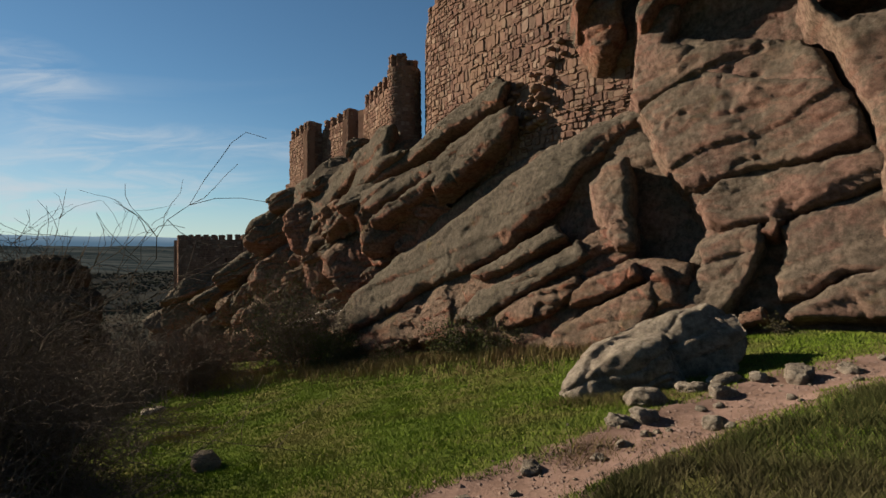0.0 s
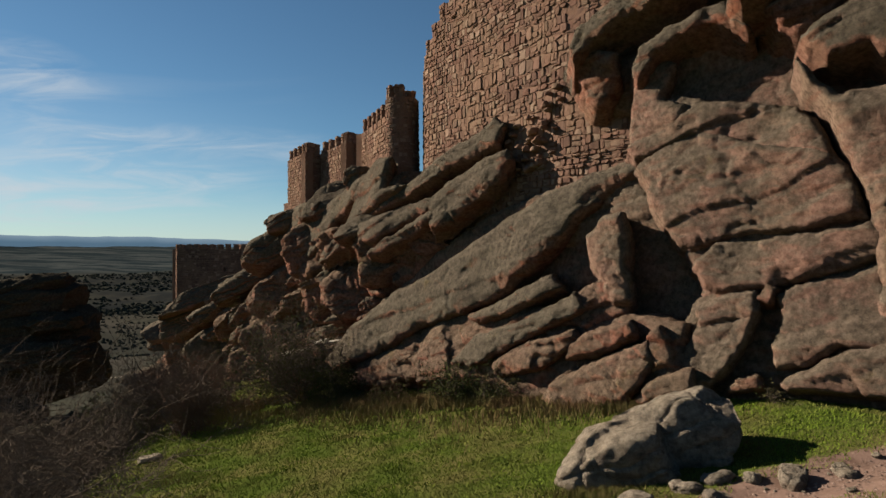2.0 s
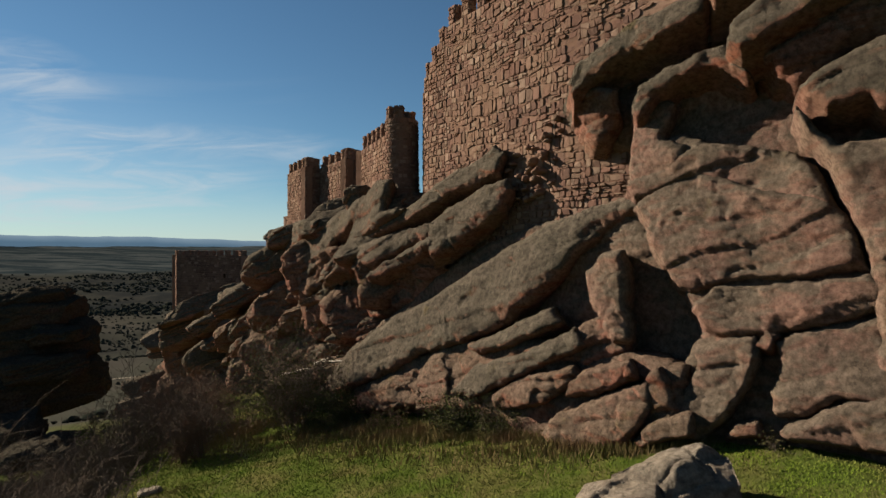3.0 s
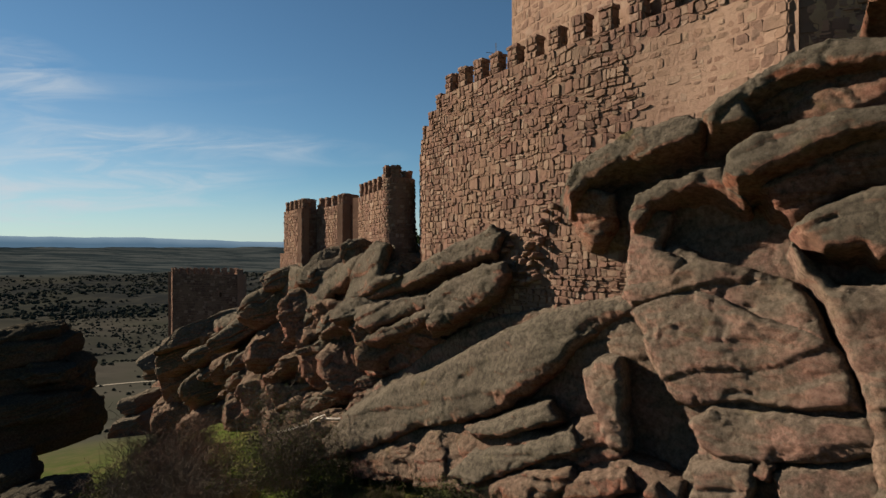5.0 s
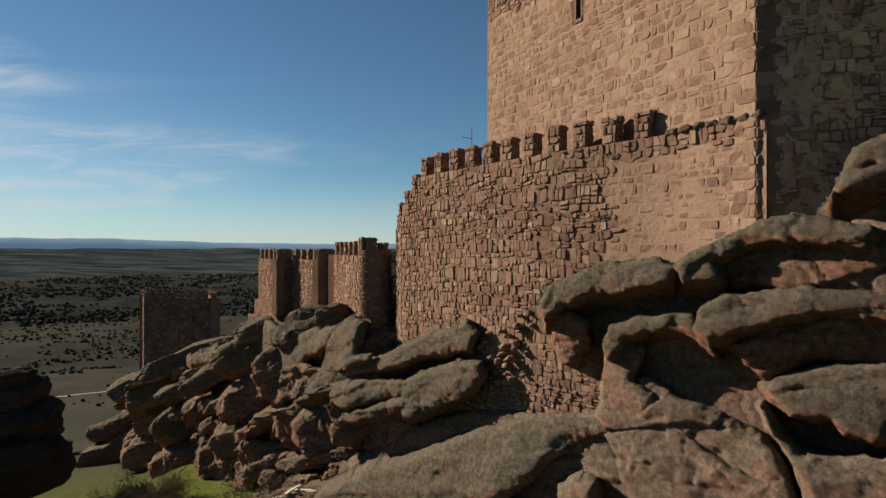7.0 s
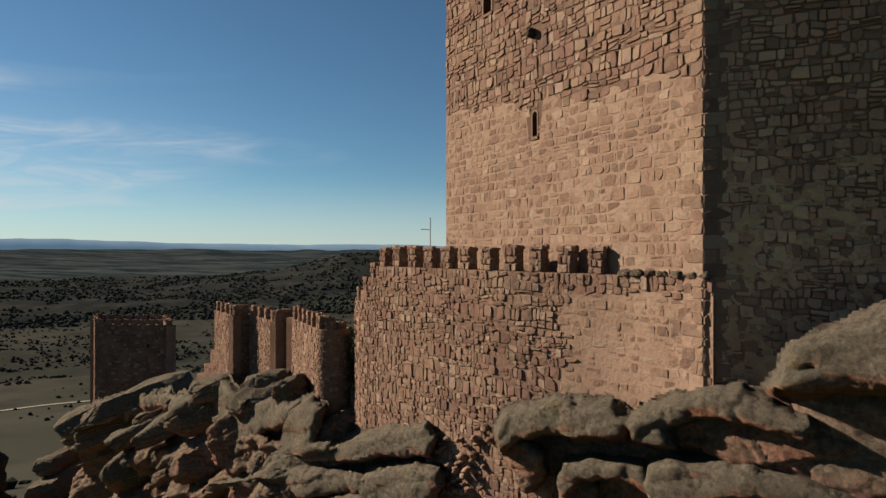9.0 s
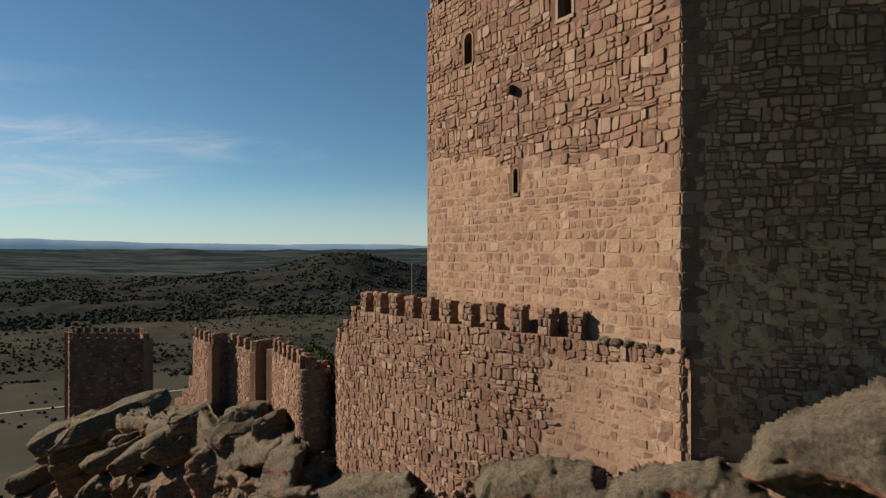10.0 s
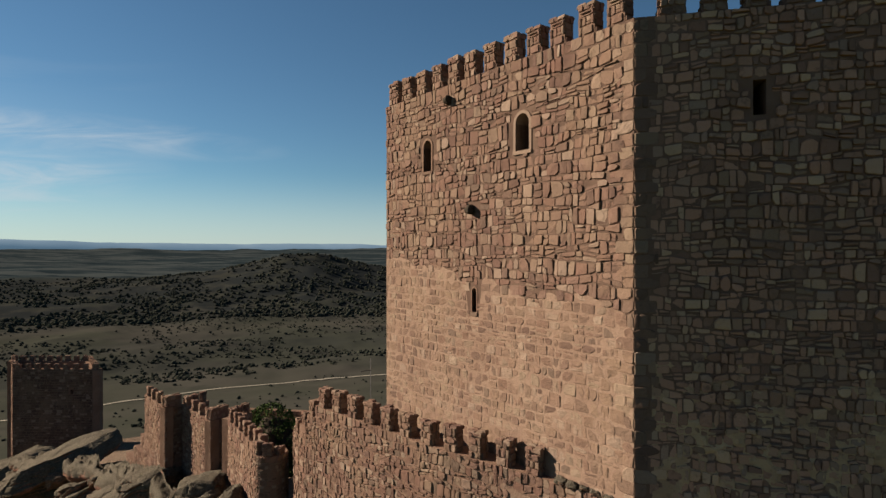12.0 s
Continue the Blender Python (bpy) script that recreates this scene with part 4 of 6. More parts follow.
scatter("foot_block", 22, 46, 84, (2.2, 1.8, 1.1), (0, 25), 884, 0.0, 0.2, ("lump", "tafoni"), (0.6, 2.2))


# ---- masonry ----
def stones_of(fmap, width, z0, z1, course=0.30, length=0.42, out=(0.02, 0.06), gap=0.018, wave=0.05, split=0.2, wanted=None, seed=0, jitter=0.03):
    """Rubble stones in wavy courses on a wall: a list of (u, z, verts, faces)."""
    rnd = random.Random(seed)
    got, z, r = [], z0, 0
    edges = [z0]
    while z < z1:
        z += course * rnd.uniform(0.75, 1.3)
        edges.append(min(z, z1))
        if z1 - edges[-1] < 0.5 * course:
            edges[-1] = z1
            break

    def lift(u, k):
        if k in (0, len(edges) - 1):
            return edges[k]
        return edges[k] + wave * noise.noise((u * 0.55, k * 7.7, seed * 1.3)) + 0.4 * wave * noise.noise((u * 2.1, k * 3.3, seed))

    for k in range(len(edges) - 1):
        u = -rnd.uniform(0, length)
        while u < width:
            w = length * rnd.uniform(0.5, 1.55)
            a, b = max(u, 0), min(u + w, width)
            u += w
            if b - a < 0.08:
                continue
            cells_here = [(a, b, 0.0, 1.0)]
            p = rnd.random()
            if p < split:
                cut = rnd.uniform(0.35, 0.65)
                cells_here = [(a, b, 0.0, cut), (a, b, cut, 1.0)]
            elif p < 1.5 * split and b - a > 0.3:
                cut = a + (b - a) * rnd.uniform(0.4, 0.6)
                cells_here = [(a, cut, 0.0, 1.0), (cut, b, 0.0, 1.0)]
            for (ua, ub, fa, fb) in cells_here:
                um = (ua + ub) / 2
                zm = lift(um, k) + (lift(um, k + 1) - lift(um, k)) * (fa + fb) / 2
                if wanted and not wanted(um, zm, (ub - ua) / 2, (edges[k + 1] - edges[k]) / 2):
                    continue
                quad = []
                for uu, ff, su, sv in ((ua, fa, 1, 1), (ub, fa, -1, 1), (ub, fb, -1, -1), (ua, fb, 1, -1)):
                    zz = lift(uu, k) + (lift(uu, k + 1) - lift(uu, k)) * ff
                    j = min(jitter, 0.12 * (ub - ua))
                    quad.append((uu + su * (gap + rnd.uniform(0, j)), zz + sv * (gap + rnd.uniform(0, j))))
                ring = []
                for c in range(4):
                    p0, p1, p2 = quad[c - 1], quad[c], quad[(c + 1) % 4]
                    f1, f2 = rnd.uniform(0.03, 0.14), rnd.uniform(0.03, 0.14)
                    if rnd.random() < 0.22:
                        f1, f2 = rnd.uniform(0.2, 0.42), rnd.uniform(0.2, 0.42)
                    ring.append((p1[0] + (p0[0] - p1[0]) * f1, p1[1] + (p0[1] - p1[1]) * f1))
                    ring.append((p1[0] + (p2[0] - p1[0]) * f2, p1[1] + (p2[1] - p1[1]) * f2))
                o = rnd.uniform(*out)
                cu, cz = sum(q[0] for q in ring) / 8, sum(q[1] for q in ring) / 8
                tilt_u, tilt_z = rnd.uniform(-0.06, 0.06), rnd.uniform(-0.08, 0.08)
                verts = [fmap(q[0], q[1], -0.03) for q in ring]
                verts += [fmap(q[0], q[1], o * 0.75) for q in ring]
                verts += [fmap(cu + (q[0] - cu) * 0.9, cz + (q[1] - cz) * 0.9, o + tilt_u * (q[0] - cu) + tilt_z * (q[1] - cz) + rnd.uniform(-0.006, 0.006)) for q in ring]
                verts.append(fmap(cu, cz, o + rnd.uniform(-0.004, 0.012)))
                faces = []
                for c in range(8):
                    e = (c + 1) % 8
                    faces += [(c, e, 8 + e, 8 + c), (8 + c, 8 + e, 16 + e, 16 + c), (16 + c, 16 + e, 24)]
                got.append((um, zm, verts, faces))
    return got


def join_stones(name, stones, mat):
    V, Fc = [], []
    for _, _, v, f in stones:
        b = len(V)
        V += v
        Fc += [tuple(i + b for i in q) for q in f]
    return mesh_of(name, V, Fc, mat)


LATE = []      # single stones, linked last


def clad(parent, stones, mat, singles=None):
    """Stones on a wall: those in the stretch 'singles' as parts of their own, the rest joined."""
    one = [s for s in stones if singles and singles[0] <= s[0] <= singles[1] and singles[2] <= s[1] <= singles[3]][:300]
    keep_ids = {id(s) for s in one}
    rest = [s for s in stones if id(s) not in keep_ids]
    if rest:
        tagged(part("stonework", join_stones("stonework", rest, mat), parent), kind="stuff")
    for s in one:
        LATE.append((parent, s, mat))


def panel(fmap, width, z0, z1, thick, holes=(), nu=1, nz=1, bottom=None):
    """A thick wall with openings through it; verts by fmap(u, z, out)."""
    us = sorted({0.0, width, *(h[0] for h in holes), *(h[1] for h in holes), *(width * k / nu for k in range(1, nu))})
    zs = sorted({z0, z1, *(h[2] for h in holes), *(h[3] for h in holes), *(z0 + (z1 - z0) * k / nz for k in range(1, nz))})
    V, Fc, key = [], [], {}

    def at(i, j, o):
        if (i, j, o) not in key:
            key[(i, j, o)] = len(V)
            z = zs[j] if bottom is None else max(zs[j], bottom(us[i]))
            V.append(fmap(us[i], z, -thick if o else 0.0))
        return key[(i, j, o)]

    def solid(i, j):
        if not (0 <= i < len(us) - 1 and 0 <= j < len(zs) - 1):
            return False
        u, z = (us[i] + us[i + 1]) / 2, (zs[j] + zs[j + 1]) / 2
        return not any(h[0] < u < h[1] and h[2] < z < h[3] for h in holes)

    for i in range(len(us) - 1):
        for j in range(len(zs) - 1):
            if not solid(i, j):
                continue
            Fc.append((at(i, j, 0), at(i + 1, j, 0), at(i + 1, j + 1, 0), at(i, j + 1, 0)))
            Fc.append((at(i, j, 1), at(i, j + 1, 1), at(i + 1, j + 1, 1), at(i + 1, j, 1)))
            for di, dj, p, q in ((-1, 0, (i, j), (i, j + 1)), (1, 0, (i + 1, j + 1), (i + 1, j)), (0, -1, (i + 1, j), (i, j)), (0, 1, (i, j + 1), (i + 1, j + 1))):
                if not solid(i + di, j + dj):
                    Fc.append((at(*p, 0), at(*q, 0), at(*q, 1), at(*p, 1)))
    return V, Fc


def straight(p, q):
    """The map of a straight wall from p to q; out points to its left."""
    px, py = p
    L = math.hypot(q[0] - p[0], q[1] - p[1])
    dx, dy = (q[0] - p[0]) / L, (q[1] - p[1]) / L
    return (lambda u, z, o: (px + dx * u + -dy * o, py + dy * u + dx * o, z)), L


MERLONS = {}


def merlon_mesh(w, d, h, variant):
    """A rubble merlon about its base centre: x along the wall, y across it."""
    key = (round(w, 2), round(d, 2), round(h, 2), variant)
    if key in MERLONS:
        return MERLONS[key]
    V, Fc, idx = [], [], []
    rnd = random.Random(variant * 31 + int(w * 100))
    a, b = w / 2 - 0.04, d / 2 - 0.04
    for z in (-0.02, h - 0.07):
        V += [(-a, -b, z), (a, -b, z), (a, b, z), (-a, b, z)]
    Fc += [(0, 1, 5, 4), (1, 2, 6, 5), (2, 3, 7, 6), (3, 0, 4, 7), (4, 5, 6, 7)]
    idx += [0] * 5
    sides = (((-a, -b), (a, -b)), ((a, -b), (a, b)), ((a, b), (-a, b)), ((-a, b), (-a, -b)))
    for k, (p, q) in enumerate(sides):
        L = math.hypot(q[0] - p[0], q[1] - p[1])
        dx, dy = (q[0] - p[0]) / L, (q[1] - p[1]) / L
        st = stones_of(lambda u, z, o: (p[0] + dx * u + dy * o, p[1] + dy * u - dx * o, z), L, 0.0, h - 0.05, 0.24, 0.34, (0.02, 0.07), 0.01, 0.02, 0.1, None, variant * 9 + k)
        for _, _, v, f in st:
            n = len(V)
            V += v
            Fc += [tuple(i + n for i in g) for g in f]
            idx += [1] * len(f)
    # capping stones
    for i in range(2):
        for j in range(2):
            x0, x1 = (-w / 2, -0.01) if i == 0 else (0.01, w / 2)
            y0, y1 = (-d / 2, -0.01) if j == 0 else (0.01, d / 2)
            t = h + rnd.uniform(-0.05, 0.04)
            n = len(V)
            for z, s in ((h - 0.16, 1.0), (t - 0.04, 1.0), (t, 0.75)):
                for cx, cy in ((x0, y0), (x1, y0), (x1, y1), (x0, y1)):
                    mx, my = (x0 + x1) / 2, (y0 + y1) / 2
                    V.append((mx + (cx - mx) * s + rnd.uniform(-0.015, 0.015), my + (cy - my) * s + rnd.uniform(-0.015, 0.015), z + rnd.uniform(-0.015, 0.015)))
            for lv in (0, 4):
                for c in range(4):
                    e = (c + 1) % 4
                    Fc.append((n + lv + c, n + lv + e, n + lv + 4 + e, n + lv + 4 + c))
                    idx.append(1)
            Fc.append((n + 8, n + 9, n + 10, n + 11))
            idx.append(1)
    MERLONS[key] = mesh_of("merlon", V, Fc, [MORTAR, STONE], False, idx)
    return MERLONS[key]


def put_merlon(parent, x, y, z, heading, w, d, h, variant):
    ob = new("merlon", merlon_mesh(w, d, h, variant))
    ob.parent = parent
    root = parent.parent if parent.parent else parent
    ob.matrix_parent_inverse = Matrix.Translation(root.location).inverted() if parent is root else Matrix.Identity(4)
    ob.matrix_basis = pose(x, y, z, 0, 0, heading)
    return ob


def merlon_row(parent, fmap, u0, u1, z, pitch, w, d, h, seed=0, zstep=None):
    rnd = random.Random(seed)
    n = max(1, round((u1 - u0) / pitch))
    for k in range(n):
        u = u0 + (k + 0.5) * (u1 - u0) / n + rnd.uniform(-0.05, 0.05)
        zz = z if zstep is None else zstep(u)
        a, b = Vector(fmap(u, zz, -d / 2 + 0.02)), Vector(fmap(u + 0.05, zz, -d / 2 + 0.02))
        heading = math.degrees(math.atan2(b.y - a.y, b.x - a.x))
        put_merlon(parent, a.x, a.y, zz, heading, w * rnd.choice((0.95, 1.05)), d, h * rnd.choice((0.94, 1.0)), rnd.randrange(4))


def quoins(fmap_a, fmap_b, z0, z1, seed, mat, name):
    """Dressed corner blocks, long and short by turns, over both faces of a corner at u = 0."""
    rnd = random.Random(seed)
    z, k, st = z0, 0, []
    while z < z1 - 0.1:
        h = min(rnd.uniform(0.30, 0.42), z1 - z)
        for fm, long in ((fmap_a, k % 2), (fmap_b, 1 - k % 2)):
            w = (0.68 if long else 0.38) * rnd.uniform(0.9, 1.1)
            st += stones_of(fm, w, z, z + h, h * 2, w * 3, (0.014, 0.024), 0.008, 0.0, 0.0, None, seed * 100 + k, 0.008)
        z += h
        k += 1
    return st


# ---- the keep ----
KA, KB, KC = (9.55, 16.08), (3.62, 28.75), (22.0, 10.2)
K_TOP = 31.40
keep = thing("castle_keep", (9.5, 22.0, 14.0), "tall rubble stone castle keep with merlons and small arched windows", "castle keep")
f_front, L_front = straight(KA, KB)
f_shade_r, L_shade = straight(KC, KA)


def f_shade(u, z, o):
    return f_shade_r(L_shade - u, z, o)


W1 = (10.25, 10.83, 27.95, 29.30)
W2 = (4.32, 5.00, 28.10, 29.42)
SLIT = (7.22, 7.50, 22.06, 23.02)
PIT = (7.30, 7.72, 25.98, 26.30)
SWIN = (3.22, 3.56, 28.35, 29.35)
V, Fc = panel(f_front, L_front, 13.5, K_TOP, 1.3, (W1, W2, SLIT))
front = part("front_wall", mesh_of("front_wall", V, Fc, MORTAR_DEEP), keep, "sunlit wall of rubble stone above paler dressed courses")
V, Fc = panel(f_shade, L_shade, 13.5, K_TOP, 1.3, (SWIN,))
side = part("side_wall", mesh_of("side_wall", V, [f[::-1] for f in Fc], MORTAR), keep, "shaded wall of rubble in a lightened stone colour")


def clear_of(*holes):
    def ok(u, z, hu, hz):
        return not any(h[0] - 0.7 * hu - 0.02 < u < h[1] + 0.7 * hu + 0.02 and h[2] - 0.7 * hz < z < h[3] + 0.7 * hz for h in holes)
    return ok


def grow(h, a, b=0.0, c=0.0):
    return (h[0] - a, h[1] + a, h[2] - b, h[3] + c)


ok_front = clear_of(grow(W1, 0.09, 0.05, 0.14), grow(W2, 0.11, 0.06, 0.16), grow(SLIT, 0.04), PIT)
border = lambda u: 22.7 + 0.09 * u + 0.9 * noise.noise((u * 0.35, 3.1, 0.0)) + 0.35 * noise.noise((u * 1.3, 8.1, 0.0))
upper = stones_of(f_front, L_front, 21.4, K_TOP, 0.33, 0.37, (0.0, 0.06), 0.002, 0.22, 0.26, lambda u, z, a, b: u > 0.5 and z > border(u) and ok_front(u, z, a, b), 1, 0.045)
lower = stones_of(f_front, L_front, 13.6, 25.4, 0.36, 0.42, (0.006, 0.02), 0.018, 0.06, 0.12, lambda u, z, a, b: u > 0.5 and z < border(u) and ok_front(u, z, a, b), 2, 0.03)


def facing(fmap, width, z0, edge, proud, mat, name, parent, label, step=0.2):
    """Lime mortar facing with an uneven upper edge."""
    n = int(width / step)
    V, Fc = [], []
    for k in range(n + 1):
        u = width * k / n
        V += [fmap(u, z0, proud), fmap(u, edge(u), proud), fmap(u, edge(u) + 0.03, 0.0)]
        if k:
            b = 3 * k
            Fc += [(b - 3, b, b + 1, b - 2), (b - 2, b + 1, b + 2, b - 1)]
    return part(name, mesh_of(name, V, Fc, mat), parent, label)


facing(f_front, L_front, 13.5, lambda u: border(u) if not 6.9 < u < 7.8 else 21.85, 0.006, MORTAR_PALE, "lime_facing", front, "pale lime mortar facing")
clad(front, upper, STONE, (0.5, 4.6, 23.5, 31.3))
clad(front, lower, STONE_PALE)


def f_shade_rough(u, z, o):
    """The side wall's map, with the relief dying out towards the dressed corner to keep sun flecks off."""
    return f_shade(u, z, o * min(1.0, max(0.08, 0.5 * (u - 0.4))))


shade_up = stones_of(f_shade_rough, L_shade, 22.6, K_TOP, 0.29, 0.33, (0.0, 0.10), 0.004, 0.20, 0.3, lambda u, z, a, b: u > 0.5 and clear_of(grow(SWIN, 0.05))(u, z, a, b), 3, 0.06)
shade_lo = stones_of(f_shade_rough, L_shade, 13.6, 22.6, 0.27, 0.30, (0.0, 0.10), 0.004, 0.18, 0.3, lambda u, z, a, b: u > 0.5, 4, 0.08)
flip = lambda st: [(u, z, v, [f[::-1] for f in fs]) for u, z, v, fs in st]
# stone colour is raised here to lift the shaded side
clad(side, flip(shade_up), STONE_LIFTED, (0.5, 5.2, 23.4, 30.0))
clad(side, flip(shade_lo), STONE_LIFTED)


def smeared(fmap, width, z0, z1, proud, parent):
    """Ochre bedding mortar left in uneven patches between the stones."""
    n, m = int(width / 0.09), int((z1 - z0) / 0.09)
    u, z = np.meshgrid(np.linspace(0.5, width, n), np.linspace(z0, z1, m), indexing="ij")
    q = np.stack([u.ravel(), z.ravel(), 0 * u.ravel()], 1)
    o = proud + 0.05 * fbm(q * 1.1, 3, 231) + 0.11 * fbm(q * 4.2, 3, 232, 0.6) - 0.10 * smooth(q[:, 1], z0 + 0.6 * (z1 - z0), z1)
    V = [fmap(a, b, c) for (a, b, _), c in zip(q, o)]
    F = [(i * m + j, (i + 1) * m + j, (i + 1) * m + j + 1, i * m + j + 1) for i in range(n - 1) for j in range(m - 1)]
    return part("bedding_mortar", mesh_of("bedding_mortar", V, [f[::-1] for f in F], MORTAR_OCHRE, True), parent, "ochre bedding mortar")


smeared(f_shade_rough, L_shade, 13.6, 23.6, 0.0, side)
for block in quoins(f_front, f_shade, 14.0, K_TOP, 5, STONE_PALE, "corner_stone"):
    LATE.append((keep, block, STONE_PALE))

# back walls and roof slab close the keep
BX, BY = KB[0] + 0.906 * 14, KB[1] + 0.424 * 14
for a, b, nm in ((KB, (BX, BY), "rear_wall"), ((BX, BY), KC, "far_side_wall")):
    fm, L = straight(a, b)
    V, Fc = panel(fm, L, 6.0, K_TOP, 1.3)
    w = part(nm, mesh_of(nm, V, Fc, MORTAR), keep)
    merlon_row(w, fm, 0.2, L - 0.2, K_TOP, 1.13, 0.62, 0.45, 1.15, 9)
roof_in = [Vector((x, y, 30.2)) for x, y in (KA, KB, (BX, BY), KC)]
mid = sum(roof_in, Vector()) / 4
V = [v + (mid - v).normalized() * 0.9 for v in roof_in] + [v + (mid - v).normalized() * 0.9 - Vector((0, 0, 0.3)) for v in roof_in]
part("roof_terrace", mesh_of("roof_terrace", V, [(3, 2, 1, 0), (4, 5, 6, 7), (0, 1, 5, 4), (1, 2, 6, 5), (2, 3, 7, 6), (3, 0, 4, 7)], MORTAR), keep)
merlon_row(front, f_front, 0.1, L_front - 0.05, K_TOP, 1.14, 0.76, 0.5, 1.08, 7)
merlon_row(side, f_shade, 0.55, L_shade, K_TOP, 1.14, 0.76, 0.5, 1.08, 8)


def arch_surround(fmap, hole, rim, proud, name, parent, flipit=False):
    """A dressed surround with a round head, standing proud of the wall, and its reveal."""
    ua, ub, za, zb = hole
    r = (ub - ua) / 2
    um = (ua + ub) / 2
    inner, outer = [(ua, za)], [(ua - rim, za - 0.02)]
    for k in range(13):
        t = math.pi - math.pi * k / 12
        inner.append((um + r * math.cos(t), zb - r + r * math.sin(t)))
        outer.append((um + (r + rim) * math.cos(t), zb - r + (r + rim) * math.sin(t)))
    inner.append((ub, za))
    outer.append((ub + rim, za - 0.02))
    V, Fc = [], []
    n = len(inner)
    for ring, o in ((outer, -0.05), (outer, proud), (inner, proud), (inner, -0.6)):
        V += [fmap(u, z, o) for u, z in ring]
    for k in range(n - 1):
        for lv in range(3):
            Fc.append((lv * n + k, lv * n + k + 1, (lv + 1) * n + k + 1, (lv + 1) * n + k))
    sur = part(name, mesh_of(name, V, Fc, STONE_PALE), parent, "pale dressed arch surround")
    V = [fmap(ua - rim, za - 0.14, -0.1), fmap(ub + rim, za - 0.14, -0.1), fmap(ub + rim, za - 0.14, proud + 0.03), fmap(ua - rim, za - 0.14, proud + 0.03)]
    V += [fmap(ua - rim, za - 0.01, -0.1), fmap(ub + rim, za - 0.01, -0.1), fmap(ub + rim, za - 0.01, proud + 0.03), fmap(ua - rim, za - 0.01, proud + 0.03)]
    part("window_sill", mesh_of("window_sill", V, [(0, 1, 2, 3), (7, 6, 5, 4), (0, 4, 5, 1), (1, 5, 6, 2), (2, 6, 7, 3), (3, 7, 4, 0)], STONE_PALE), parent)
    return sur


arch_surround(f_front, W1, 0.10, 0.03, "window_surround", front)
arch_surround(f_front, W2, 0.12, 0.03, "window_surround", front)
arch_surround(f_front, SLIT, 0.06, 0.02, "loophole_surround", front)


def shutter(fmap, ua, ub, za, zb, parent):
    """A pale strip added in one side of a window, in place of bright sky behind it."""
    V = [fmap(u, z, o) for u in (ua, ub) for z in (za, zb) for o in (-0.36, -0.32)]
    return part("window_shutter", mesh_of("window_shutter", V, [(0, 1, 3, 2), (4, 6, 7, 5), (0, 2, 6, 4), (1, 5, 7, 3), (2, 3, 7, 6), (0, 4, 5, 1)], SKY_STRIP), parent, "added pale strip for sky seen past the window")


shutter(f_front, W2[0] + 0.01, W2[0] + 0.22, W2[2] + 0.02, W2[3] - 0.25, front)


def beam_stub(u, z, w, parent, name):
    """A dark lump sticking out of the wall."""
    me = rock_mesh(name, f_front(u, z, 0.12), (w, 0.4, w * 1.1), math.degrees(math.atan2(KB[1] - KA[1], KB[0] - KA[0])), 0, 4, "lump", 77, DARK, 10)
    return part(name, me, parent, "dark lump standing out of the wall")


beam_stub(8.95, 30.72, 0.36, front, "corbel")
# dark lump put where PIT is, in place of the hole's darkness
beam_stub(7.52, 26.12, 0.34, front, "corbel")


# ---- curtain wall below the keep ----
def polyline_map(points, samples=400):
    """The map of a curved wall through plan points; out is to the left of the way."""
    P = [Vector(p) for p in points]
    P = [2 * P[0] - P[1], *P, 2 * P[-1] - P[-2]]
    dense = []
    for i in range(1, len(P) - 2):
        for k in range(40):
            t = k / 40
            dense.append(0.5 * ((2 * P[i]) + (P[i + 1] - P[i - 1]) * t + (2 * P[i - 1] - 5 * P[i] + 4 * P[i + 1] - P[i + 2]) * t * t + (3 * P[i] - P[i - 1] - 3 * P[i + 1] + P[i + 2]) * t ** 3))
    dense.append(P[-2])
    A = np.array([tuple(p) for p in dense])
    s = np.concatenate([[0], np.cumsum(np.hypot(*np.diff(A, axis=0).T))])
    T = np.gradient(A, axis=0)
    T /= np.linalg.norm(T, axis=1)[:, None]

    def fm(u, z, o):
        x, y = np.interp(u, s, A[:, 0]), np.interp(u, s, A[:, 1])
        tx, ty = np.interp(u, s, T[:, 0]), np.interp(u, s, T[:, 1])
        return (float(x - ty * o), float(y + tx * o), z)
    return fm, float(s[-1])


curtain = thing("rampart", (5, 22.5, 10), "curved crenellated curtain wall of pinkish rubble stone on the rock", "castle wall")
f_cur, L_cur = polyline_map(((9.75, 15.9), (8.25, 18.45), (6.5, 20.75), (4.80, 22.95), (2.35, 26.8), (0.30, 30.1), (-0.75, 32.2), (-1.0, 35.0)))


def cur_top(u):
    for lim, z in ((17.2, 16.80), (18.0, 16.2), (18.9, 15.5), (19.8, 14.9)):
        if u < lim:
            return z
    return 14.3


